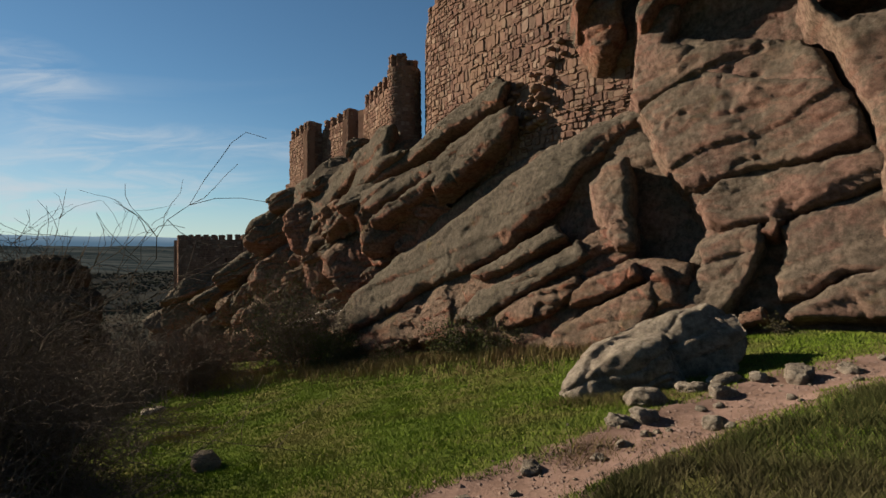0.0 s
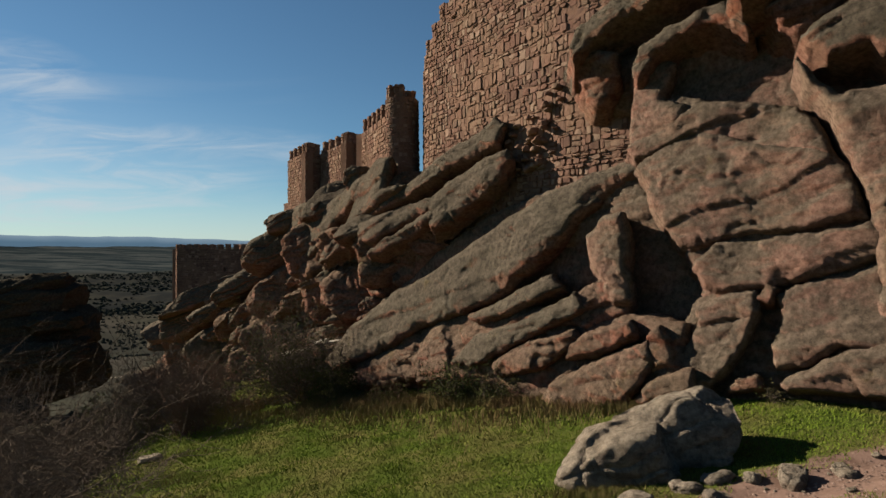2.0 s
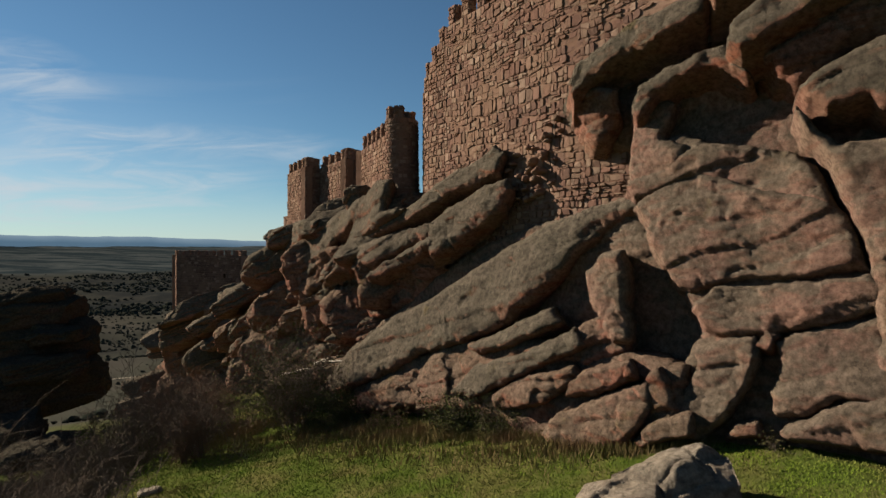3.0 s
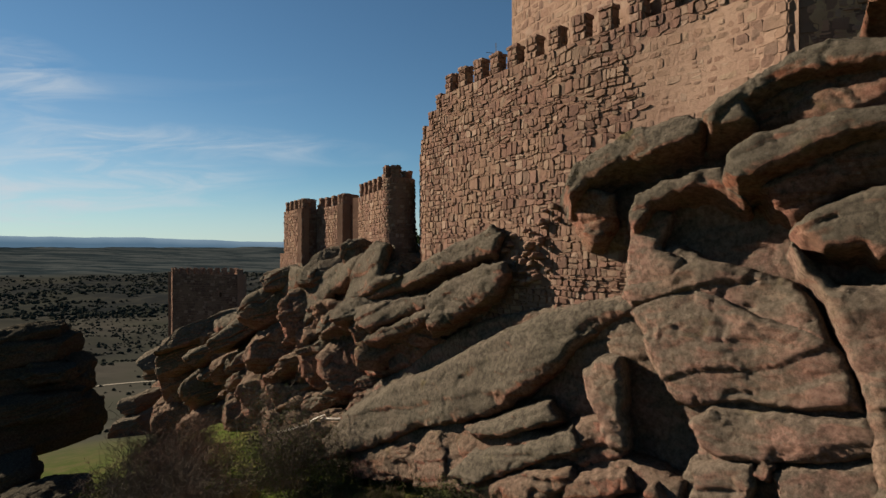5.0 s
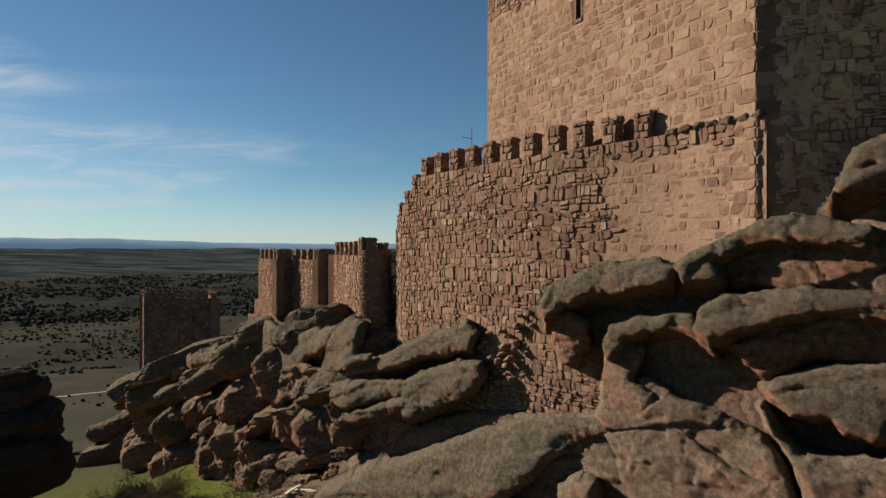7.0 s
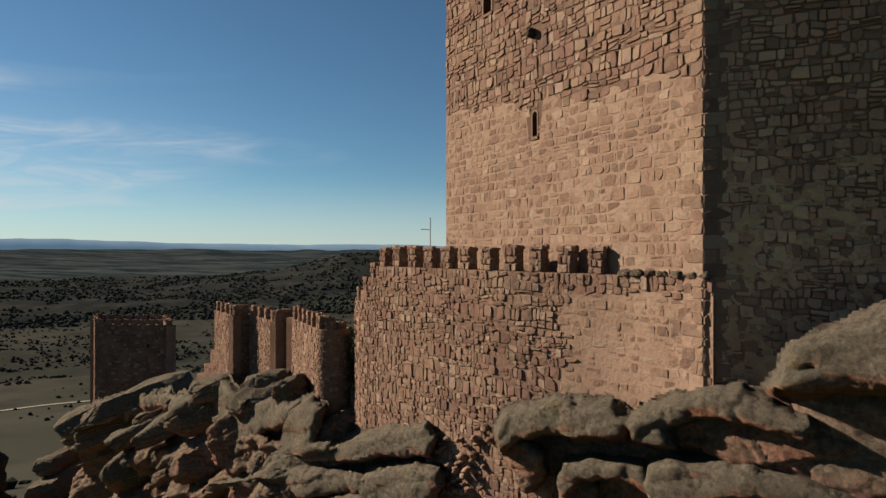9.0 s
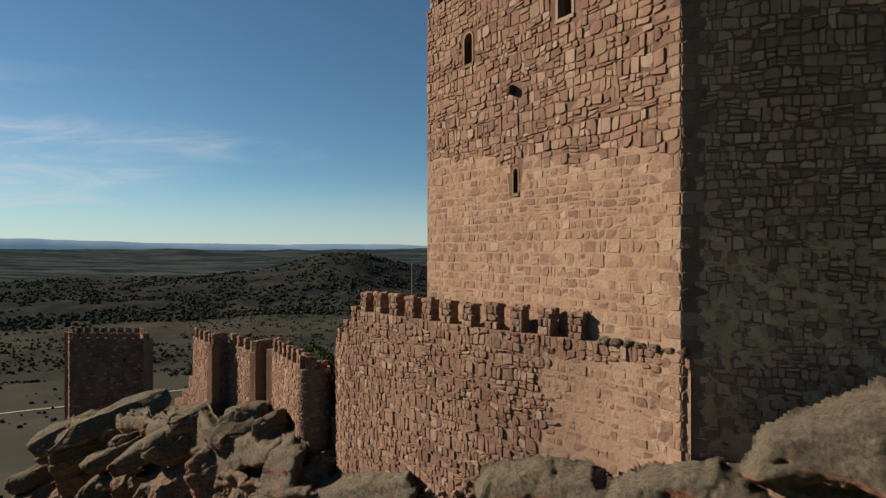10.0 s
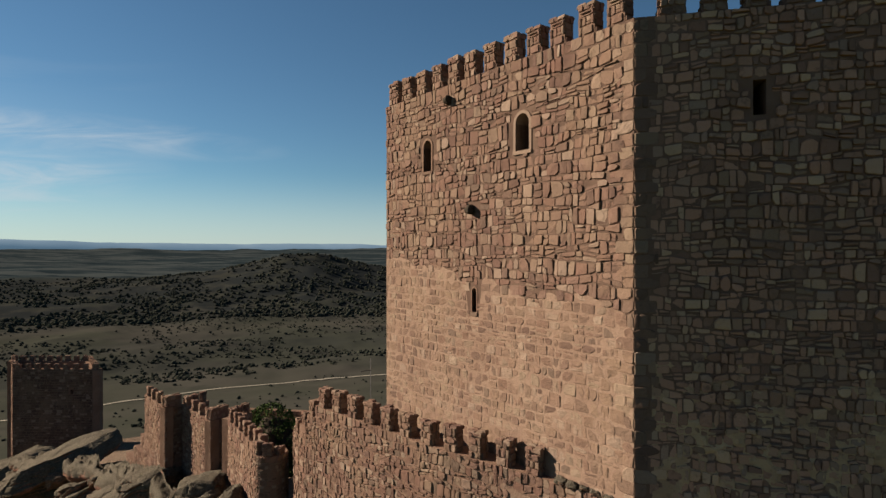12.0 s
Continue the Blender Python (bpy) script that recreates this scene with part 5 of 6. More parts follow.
U_STEP = (0.0, 17.2, 18.0, 18.9, 19.8, L_cur)
for k, (a, b) in enumerate(zip(U_STEP, U_STEP[1:])):
    fm = lambda u, z, o, a=a: f_cur(u + a, z, o)
    top = cur_top((a + b) / 2)
    V, Fc = panel(fm, b - a, 3.5, top, 0.9, (), max(1, int((b - a) / 0.4)))
    seg = part("wall", mesh_of("wall", V, Fc, MORTAR), curtain)
    if k == 0:
        rub = stones_of(fm, b - a, 8.0, top, 0.29, 0.33, (0.0, 0.075), 0.003, 0.26, 0.3, lambda u, z, hu, hz: not (u < 5.2 + 0.5 * math.sin(z * 3) and z < 16.2), 11, 0.045)
        pale = stones_of(fm, 5.6, 10.0, 16.2, 0.33, 0.45, (0.0, 0.028), 0.02, 0.05, 0.12, lambda u, z, hu, hz: u < 5.2 + 0.5 * math.sin(z * 3), 12, 0.04)
        ruin = stones_of(fm, b - a, 3.6, 8.0, 0.24, 0.31, (0.0, 0.13), 0.012, 0.08, 0.25, None, 13, 0.05)
        clad(seg, rub, STONE, (5.2, 10.5, 12.4, 16.8))
        clad(seg, pale, STONE_PALE)
        clad(seg, ruin, STONE)
        V, Fc = panel(lambda u, z, o: f_cur(u, z, o + 0.012), 5.4, 9.5, 16.3, 0.1, (), 12)
        part("mortar_facing", mesh_of("mortar_facing", V, Fc, MORTAR_PALE), curtain, "pale lime facing with flush stones")
        merlon_row(seg, f_cur, 3.4, 17.2, top, 1.30, 0.66, 0.5, 1.0, 15)
    else:
        clad(seg, stones_of(fm, b - a, 5.0, top, 0.27, 0.36, (0.02, 0.08), 0.014, 0.04, 0.2, None, 20 + k), STONE)
        merlon_row(seg, f_cur, a + 0.1, a + 0.75, top, 0.9, 0.5, 0.5, 0.75, 30 + k)
# coping slabs towards the keep
for k in range(7):
    u = 0.25 + k * 0.46
    c = f_cur(u, 16.86, -0.18)
    a = f_cur(u + 0.1, 0, 0)
    b = f_cur(u, 0, 0)
    part("coping_slab", rock_mesh("coping_slab", c, (0.46, 0.6, 0.24), math.degrees(math.atan2(a[1] - b[1], a[0] - b[0])), 0, 6, "lump", 210 + k, ROCK_GREY, 8), curtain, "grey coping slab")

# ragged masonry breaking out of the rock below the wall
for k in range(46):
    rnd = random.Random(400 + k)
    u = rnd.uniform(8.6, 13.5)
    z = 9.2 + (u - 8.6) * -0.25 + rnd.uniform(-1.1, 1.6)
    w = rnd.uniform(0.18, 0.42)
    me = rock_mesh("broken_stone", f_cur(u, z, rnd.uniform(0.0, 0.22)), (w, rnd.uniform(0.3, 0.6), w * rnd.uniform(0.45, 0.8)), rnd.uniform(-70, -40), rnd.uniform(-15, 25), 4.5, "lump", 420 + k, STONE, 7)
    part("broken_stone", me, curtain)


# ---- lower towers ----
def wall_run(parent, p, q, z0, z1, thick, seed, mat=STONE, course=0.26, length=0.34, merlons=True, pitch=0.95, mw=0.5, mh=0.85, name="wall", coremat=MORTAR):
    fm, L = straight(p, q)
    V, Fc = panel(fm, L, z0, z1, thick)
    w = part(name, mesh_of(name, V, Fc, coremat), parent)
    clad(w, stones_of(fm, L, z0 + 0.02, z1, course, length, (0.015, 0.07), 0.014, 0.05, 0.2, None, seed), mat)
    if merlons:
        merlon_row(w, fm, 0.1, L - 0.05, z1, pitch, mw, 0.45, mh, seed)
    return w


tower_a = thing("wall_tower", (-11.5, 51, 6), "square crenellated wall tower of rubble stone on a ledge", "castle tower", "lower wall towers")
wall_run(tower_a, (-11.15, 48.9), (-13.9, 53.9), 4.5, 12.35, 0.6, 41, pitch=1.25)
wall_run(tower_a, (-10.0, 50.2), (-11.15, 48.9), 4.5, 12.35, 0.6, 42, STONE, pitch=1.7, mw=1.4)
wall_run(tower_a, (-8.6, 52.6), (-10.0, 50.2), 4.5, 11.9, 0.6, 43, STONE)
tower_b = thing("wall_tower", (-7.5, 47, 6), "square crenellated wall tower of rubble stone beside the round turret", "castle tower", "lower wall towers")
wall_run(tower_b, (-7.1, 44.5), (-10.05, 49.6), 5.0, 12.35, 0.6, 44, pitch=1.45)
wall_run(tower_b, (-6.0, 45.9), (-7.1, 44.5), 5.0, 12.35, 0.6, 45, STONE, pitch=1.8, mw=1.5)
wall_run(tower_b, (-4.7, 48.2), (-6.0, 45.9), 5.0, 11.9, 0.6, 46, STONE)
link_wall = thing("link_rampart", (-4, 40, 6), "crenellated link wall of rubble stone running up to a round turret", "castle wall")
wall_run(link_wall, (-2.75, 35.6), (-5.75, 43.2), 5.0, 12.75, 0.6, 47, pitch=1.15, mh=0.95)
wall_run(link_wall, (-4.6, 44.6), (-5.75, 43.2), 5.0, 12.75, 0.6, 48, STONE, merlons=False)
ruin_wall = thing("ruined_rampart", (-15, 56, 4), "broken stepped end of a rubble wall", "castle wall")
wall_run(ruin_wall, (-13.6, 53.6), (-14.7, 55.6), 3.0, 8.6, 0.6, 49, merlons=False)
wall_run(ruin_wall, (-14.7, 55.6), (-15.8, 57.6), 2.2, 7.0, 0.6, 50, merlons=False)
wall_run(ruin_wall, (-15.8, 57.6), (-17.2, 60.2), 1.0, 5.6, 0.6, 51, merlons=False)
turret = thing("round_turret", (-2.3, 34.6, 6), "slender round turret of small rubble stones", "castle tower")


def f_turret(u, z, o):
    r = 0.93 + 0.02 * (13 - z) + o
    t = u / 0.95
    return (-2.28 - r * math.cos(t), 34.9 + r * math.sin(t), z)


U_T = 0.95 * 2 * math.pi
V, Fc = [], []
for z in (4.5, 8.8, 13.1):
    for k in range(28):
        V.append(f_turret(U_T * k / 28, z, 0))
for lv in (0, 1):
    for k in range(28):
        Fc.append((lv * 28 + k, lv * 28 + (k + 1) % 28, lv * 28 + 28 + (k + 1) % 28, lv * 28 + 28 + k))
Fc.append(tuple(range(56, 84)))
shaft = part("shaft", mesh_of("shaft", V, Fc, MORTAR), turret)
clad(shaft, flip(stones_of(f_turret, U_T, 4.6, 13.1, 0.21, 0.26, (0.01, 0.06), 0.012, 0.03, 0.15, None, 55)), STONE)
for k, (a, h) in enumerate(((205, 0.75), (262, 0.7), (318, 0.4), (150, 0.45))):
    put_merlon(shaft, -2.28 + 0.68 * math.cos(radians(a)), 34.9 + 0.68 * math.sin(radians(a)), 13.1, a + 90, 0.55, 0.42, h, k)
back_wall = thing("inner_rampart", (-4, 60, 6), "inner castle wall behind the towers, in lightened stone", "castle wall")
# also in shade, so it takes the lightened stone colour
wall_run(back_wall, (1.5, 58), (-8.0, 61.5), 4.0, 8.8, 0.6, 57, STONE_LIFTED, merlons=False)

# ---- the detached tower on the plain side ----
far_tower = thing("gate_tower", (-42, 114, -10), "large detached square tower, shaded face toned darker, merlons all round", "castle tower")
FT = ((-49.9, 112.1), (-35.6, 109.0), (-40.0, 118.3), (-54.3, 121.4))
FT_TOP = 4.35
for k in range(4):
    p, q = FT[(k + 1) % 4], FT[k]
    fm, L = straight(p, q)
    holes = () if k != 0 else ((4.4, 4.9, 0.2, 1.0),)
    V, Fc = panel(fm, L, -20, FT_TOP, 1.0, holes)
    w = part("wall", mesh_of("wall", V, Fc, MORTAR), far_tower)
    if k in (0, 3):
        # shade is in the colour: darker stone on the face turned from the sun
        clad(w, stones_of(fm, L, -16, FT_TOP, 0.42, 0.6, (0.01, 0.07), 0.02, 0.06, 0.1, lambda u, z, a, b, hs=holes: not any(h[0] - a < u < h[1] + a and h[2] - b < z < h[3] + b for h in hs), 60 + k), STONE_SHADED if k == 0 else STONE)
    merlon_row(w, fm, 0.05, L - 0.05, FT_TOP, 1.62, 0.85, 0.55, 0.95, 61 + k)
V = [(x + 0.6 * (-45.5 - x) / 8, y + 0.6 * (115.0 - y) / 8, z) for z in (2.2, 2.6) for x, y in FT]
part("roof_terrace", mesh_of("roof_terrace", V, [(3, 2, 1, 0), (4, 5, 6, 7), (0, 1, 5, 4), (1, 2, 6, 5), (2, 3, 7, 6), (3, 0, 4, 7)], MORTAR), far_tower)


# ---- boulders and stones on the meadow ----
boulder = thing("boulder", (4.3, 12.2, gz(4.3, 12.2)), "big split grey boulder with pale lichen on the grass", "boulder")
part("lower_half", rock_mesh("lower_half", (3.62, 12.0, 0.10), (2.3, 1.8, 1.3), -25, 22, 4.0, "face", 301, BOULDER, 40), boulder)
part("upper_half", rock_mesh("upper_half", (4.95, 12.5, 0.55), (2.7, 2.0, 1.5), -18, 14, 4.0, "face", 302, BOULDER, 44), boulder)


def stone_thing(x, y, w, h, seed, label="small grey stone lying beside the trail", sink=0.38, mat=None):
    z = gz(x, y)
    me = rock_mesh("stone", (0, 0, h * (0.5 - sink)), (w, w * 0.75, h), 0, 8, 3.0, "lump", seed, mat or BOULDER, 12)
    ob = new("stone", me)
    ob.matrix_basis = pose(x, y, z, 0, 0, (seed * 47) % 360)
    return tagged(ob, label, "stone", "stones by the trail")


for k, (x, y, w, h) in enumerate(((3.35, 9.9, 0.75, 0.42), (4.35, 10.4, 0.55, 0.25), (5.0, 10.55, 0.6, 0.25), (6.05, 10.1, 0.7, 0.42), (7.0, 10.2, 0.5, 0.22),
                                  (2.6, 8.8, 0.4, 0.22), (3.0, 8.9, 0.45, 0.26), (3.75, 8.15, 0.42, 0.25), (-4.35, 10.9, 0.6, 0.5), (-12.6, 29.2, 1.3, 0.7), (-10.7, 22.0, 0.8, 0.4),
                                  (1.1, 7.5, 0.35, 0.15), (0.25, 6.75, 0.3, 0.13), (4.6, 9.75, 0.5, 0.28), (5.5, 10.35, 0.35, 0.2))):
    stone_thing(x, y, w, h, 320 + k, "weathered grey stone half sunk in the turf" if y > 10.8 else "small grey stone lying beside the trail")
base_stones = [stone_thing(2.0 + 0.4 * k, 7.6 + 0.3 * k, 0.2, 0.12, 340 + k) for k in range(3)]
rnd = random.Random(9)
for k in range(60):
    t = rnd.random()
    i = min(int(t * 6), 5)
    (ax, ay), (bx, by) = TRAIL[i], TRAIL[i + 1]
    f = rnd.random()
    x, y = ax + (bx - ax) * f + rnd.gauss(0, 0.75), ay + (by - ay) * f + rnd.gauss(0, 0.6)
    if y < 5:
        continue
    s = rnd.choice((0.3, 0.4, 0.6, 0.9))
    ob = copy_thing(base_stones[k % 3], pose(x, y, gz(x, y), 0, 0, rnd.uniform(0, 360)))
    ob.scale = (s, s, s)


def tri_mesh(name, V, mat, per=3):
    """Separate small triangles, three points each."""
    n = len(V) // 3
    me = bpy.data.meshes.new(name)
    me.vertices.add(len(V))
    me.vertices.foreach_set("co", V.astype(np.float32).ravel())
    me.loops.add(3 * n)
    me.loops.foreach_set("vertex_index", np.arange(3 * n, dtype=np.int32))
    me.polygons.add(n)
    me.polygons.foreach_set("loop_start", np.arange(0, 3 * n, 3, dtype=np.int32))
    me.materials.append(mat)
    me.update(calc_edges=True)
    return me


def blades(name, x, y, h, w, lean, mat, label, rng):
    z = ground_z(x, y)
    a = rng.uniform(0, 2 * np.pi, len(x))
    b = rng.uniform(0, 2 * np.pi, len(x))
    ca, sa = np.cos(a) * w, np.sin(a) * w
    tip = np.stack([x + lean * h * np.cos(b), y + lean * h * np.sin(b), z + h], 1)
    V = np.stack([np.stack([x - ca, y - sa, z - 0.02], 1), np.stack([x + ca, y + sa, z - 0.02], 1), tip], 1).reshape(-1, 3)
    return tagged(new(name, tri_mesh(name, V, mat)), label, "grass", kind="stuff")


rng = np.random.default_rng(5)
N = 400000
r = 3.5 * (52 / 3.5) ** rng.random(N)
a = np.radians(rng.uniform(-41, 41, N))
x, y = r * np.sin(a), r * np.cos(a)
p = np.stack([x, y, 0 * x], 1)
patch = fbm(p * 0.9, 3, 71)
trail = seg_distance(x, y, TRAIL) + 0.45 * fbm(p * 1.3, 3, 72)
inside = (trail > 0.6) & (y < 50) & ((y > 5.4 + 0.5 * x) | (x < 1.2) | (rng.random(N) < 0.35)) & ((trail > 1.5) | (rng.random(N) < 0.6))
x, y, r, patch = x[inside], y[inside], r[inside], patch[inside]
hh = (0.022 + 0.025 * rng.random(len(x)) + 0.035 * np.clip(patch, 0, 1)) * (1 + 0.02 * r)
blades("grass", x, y, hh, 0.003 + 0.00075 * r, 0.9, GRASS, "short green winter turf", rng)
# taller dry grass towards the rock's foot and in tufts by the trail
N = 42000
x = rng.uniform(-13, 11, N)
foot = np.interp(x, (-13, -9, -5, 0, 3.5, 5.4, 8.5, 11.3), (36, 34, 30.5, 25.2, 20.8, 18.6, 16.8, 15.0))
y = foot - np.abs(rng.normal(0, 1.0, N)) * np.interp(x, (-13, 0, 4, 8), (3.5, 2.8, 1.6, 0.35)) + 0.3
p = np.stack([x, y, 0 * x], 1)
ok = fbm(p * 0.8, 3, 73) > -0.25
x, y = x[ok], y[ok]
blades("dry_grass", x, y, rng.uniform(0.12, 0.42, len(x)), 0.004 + 0.0006 * y, 0.45, DRY, "tall dry grass along the foot of the rock", rng)
def tufts(name, spots, mat, label, low, high, width, lean):
    tx, ty = [], []
    for cx, cy, sp, n in spots:
        tx.append(rng.normal(cx, sp, n))
        ty.append(rng.normal(cy, sp * 0.7, n))
    tx, ty = np.concatenate(tx), np.concatenate(ty)
    return blades(name, tx, ty, rng.uniform(low, high, len(tx)), width, lean, mat, label, rng)


tufts("grass_tufts", ((2.6, 11.2, 0.35, 1500), (3.1, 10.9, 0.3, 900), (-8.3, 18, 0.7, 1500), (-9.5, 21.5, 0.8, 1500), (-6.6, 14.5, 0.6, 1500), (3.4, 10.2, 0.4, 700), (1.9, 7.9, 0.4, 600), (5.0, 6.8, 1.2, 1500)),
      DRY, "coarse straw-coloured grass tufts", 0.05, 0.17, 0.0055, 0.8)
heath = []
rnd = random.Random(41)
for k in range(130):
    x = rnd.uniform(1.6, 9.0)
    y = rnd.uniform(4.6, 5.6 + 0.42 * x)
    heath.append((x, y, rnd.uniform(0.10, 0.28), rnd.randrange(250, 700)))
tufts("heath_tufts", heath, HEATH, "dark coarse heath clumps beside the trail", 0.04, 0.16, 0.006, 0.9)
N = 1300
k = rng.integers(0, 6, N)
f = rng.random(N)
T = np.array(TRAIL)
px = T[k, 0] + (T[k + 1, 0] - T[k, 0]) * f + rng.normal(0, 0.55, N)
py = T[k, 1] + (T[k + 1, 1] - T[k, 1]) * f + rng.normal(0, 0.5, N)
pz = ground_z(px, py)
V, Fc = [], []
oct_faces = ((0, 2, 4), (2, 1, 4), (1, 3, 4), (3, 0, 4), (2, 0, 5), (1, 2, 5), (3, 1, 5), (0, 3, 5))
for i in range(N):
    s = rng.uniform(0.012, 0.05)
    b = len(V)
    j = rng.uniform(0.6, 1.3, 6) * s
    V += [(px[i] + j[0], py[i] + 0.3 * s, pz[i]), (px[i] - j[1], py[i], pz[i]), (px[i], py[i] + j[2], pz[i]), (px[i], py[i] - j[3], pz[i]), (px[i], py[i], pz[i] + 0.6 * j[4]), (px[i], py[i], pz[i] - s)]
    Fc += [tuple(q + b for q in t) for t in oct_faces]
tagged(new("gravel", mesh_of("gravel", V, Fc, plain_mat("trail_gravel", (0.19, 0.14, 0.115), (0.13, 0.09, 0.07), 9))), "loose reddish gravel on the trail", "gravel", kind="stuff")


# ---- shrubs ----
class Twigs:
    def __init__(self, seed, least=0.002):
        self.least = least
        self.rnd = random.Random(seed)
        self.V, self.F, self.tips, self.stems = [], [], [], []

    def tube(self, pts, r0, r1, V=None, F=None):
        V, F = (self.V, self.F) if V is None else (V, F)
        b = len(V)
        n = len(pts)
        for i, p in enumerate(pts):
            d = (pts[min(i + 1, n - 1)] - pts[max(i - 1, 0)]).normalized()
            u = d.orthogonal().normalized()
            v = d.cross(u)
            r = r0 + (r1 - r0) * i / (n - 1)
            for k in range(3):
                t = 2.0944 * k
                V.append(tuple(p + (u * math.cos(t) + v * math.sin(t)) * r))
        for i in range(n - 1):
            for k in range(3):
                e = (k + 1) % 3
                F.append((b + 3 * i + k, b + 3 * i + e, b + 3 * i + 3 + e, b + 3 * i + 3 + k))

    def grow(self, p, d, length, r, level, kids, droop=0.0, wild=0.35):
        rnd = self.rnd
        pts, q, n = [p.copy()], p.copy(), 5 if level > 1 else 4
        for i in range(n):
            d = (d + Vector((rnd.gauss(0, wild), rnd.gauss(0, wild), rnd.gauss(0, wild) - droop)) * 0.45).normalized()
            q = q + d * length / n
            pts.append(q.copy())
        if level == len(kids):
            self.stems.append(([], []))
        self.tube(pts, max(r, self.least), max(r * 0.4, self.least * 0.6), *(self.stems[-1] if level == len(kids) else ()))
        if level == 0:
            self.tips.append((pts[-1], d))
            return
        for _ in range(kids[-level]):
            i = rnd.randrange(1, n + 1)
            side = Vector((rnd.gauss(0, 1), rnd.gauss(0, 1), rnd.gauss(0.15, 0.8))).normalized()
            self.grow(pts[i], (d * 0.75 + side * 0.85).normalized(), length * rnd.uniform(0.42, 0.7), r * 0.5, level - 1, kids, droop, wild)


def leaf_mesh(name, centres, size, mat, rng, spread=0.1, each=3):
    c = np.repeat(np.array(centres), each, axis=0)
    c = c + rng.normal(0, spread, c.shape)
    u = rng.normal(0, 1, c.shape)
    u /= np.linalg.norm(u, axis=1)[:, None]
    v = np.cross(u, rng.normal(0, 1, c.shape))
    v /= np.linalg.norm(v, axis=1)[:, None]
    s = (size * rng.uniform(0.6, 1.3, len(c)))[:, None]
    V = np.stack([c - u * s, c + v * s * 0.6, c + u * s, c - u * s, c + u * s, c - v * s * 0.6], 1).reshape(-1, 3)
    return tri_mesh(name, V, mat)


def bush(x, y, height, radius, stems, kids, seed, label, leaves=0, bark=BARK, leaf=LEAF, leaf_size=0.03, thick=0.02, lean=(0, 0), levels=3, category="shrub", z=None, wild=0.4):
    z = gz(x, y) - 0.1 if z is None else z
    ob = thing("shrub", (x, y, z), label, category, "shrubs")
    tw = Twigs(seed, thick * 0.2)
    rnd = tw.rnd
    for k in range(stems):
        a, s = rnd.uniform(0, 2 * math.pi), radius * 0.25 * rnd.random()
        out = rnd.uniform(0.15, 1.0) * radius / height
        d = Vector((math.cos(a) * out + lean[0], math.sin(a) * out + lean[1], 1)).normalized()
        tw.grow(Vector((x + s * math.cos(a), y + s * math.sin(a), z)), d, height * rnd.uniform(0.55, 0.85), thick * rnd.uniform(0.6, 1.2), levels, kids, 0.0, wild)
    part("twig_crown", mesh_of("twig_crown", tw.V, tw.F, bark), ob)
    for sv, sf in tw.stems:
        part("stem", mesh_of("stem", sv, sf, bark), ob)
    if leaves:
        tips = [tuple(t[0]) for t in tw.tips]
        part("foliage", leaf_mesh("foliage", tips, leaf_size, leaf, np.random.default_rng(seed), 0.09, leaves), ob, "small dark leaves")
    return ob


bush(-6.0, 6.4, 3.8, 2.6, 34, (9, 8, 6), 501, "large tangled leafless thorn bush with silvery twigs", thick=0.019, wild=0.6)
bush(-4.8, 5.0, 1.9, 1.7, 15, (8, 7, 6), 502, "low dense leafless thorn bush with dark twigs", thick=0.026, wild=0.5)
bush(-8.3, 10.6, 3.6, 2.0, 22, (9, 8, 6), 503, "tall dense leafless thorn bush with dark twigs", thick=0.03, wild=0.7)
bush(-5.8, 7.4, 1.9, 2.2, 14, (7, 7, 5), 517, "low dense evergreen thorn bush with small dark leaves", thick=0.026, wild=0.5, leaves=3, leaf_size=0.03)
bush(-7.4, 30.6, 4.4, 3.2, 18, (7, 6, 5), 504, "bare grey-brown shrub with a leafy base below the rock", leaves=2, thick=0.032, leaf_size=0.05)
bush(-5.4, 29.6, 1.9, 1.8, 12, (6, 5, 4), 505, "low dark green bramble below the rock", leaves=5, thick=0.015, leaf_size=0.05)
bush(0.6, 23.4, 1.6, 1.5, 12, (6, 5, 4), 506, "low bramble with brown and green leaves", leaves=3, thick=0.013, leaf_size=0.04)
bush(2.3, 21.6, 1.1, 1.0, 10, (5, 5, 4), 507, "low bramble with brown and green leaves", leaves=2, thick=0.01, leaf_size=0.035)
bush(-2.2, 26.8, 1.1, 1.4, 10, (5, 5, 4), 508, "low dry bramble at the foot of the rock", leaves=1, thick=0.01, leaf_size=0.035, bark=BARK_RED)
bush(-13.6, 36.5, 2.6, 2.2, 14, (6, 6, 4), 509, "bare reddish-brown shrub at the meadow's edge", thick=0.03, bark=BARK_RED)
bush(-17.6, 41.0, 3.0, 2.6, 14, (6, 6, 4), 510, "bare reddish-brown shrub at the meadow's edge", thick=0.035, bark=BARK_RED)
bush(-18.5, 36.0, 2.2, 3.0, 14, (6, 6, 4), 511, "dark evergreen shrub on the slope below the cliff", leaves=7, thick=0.018, leaf_size=0.07)
bush(-15.8, 25.5, 2.6, 2.6, 14, (6, 6, 5), 512, "bare thorny shrub on the slope beside the meadow", thick=0.03)
bush(-20.5, 31.5, 2.4, 2.8, 12, (6, 6, 5), 513, "bare thorny shrub on the slope beside the meadow", thick=0.03)
bush(-23.5, 52.0, 3.6, 2.6, 12, (6, 6, 4), 514, "bare grey shrub below the lower cliff", thick=0.04)
bush(8.6, 15.0, 0.55, 0.6, 8, (5, 4, 3), 515, "tiny dry shrub at the foot of the rock", leaves=1, thick=0.006, leaf_size=0.025)
bush(-11.0, 33.0, 1.6, 1.6, 10, (6, 5, 4), 516, "low bare shrub at the meadow's edge", thick=0.022, bark=BARK_RED)


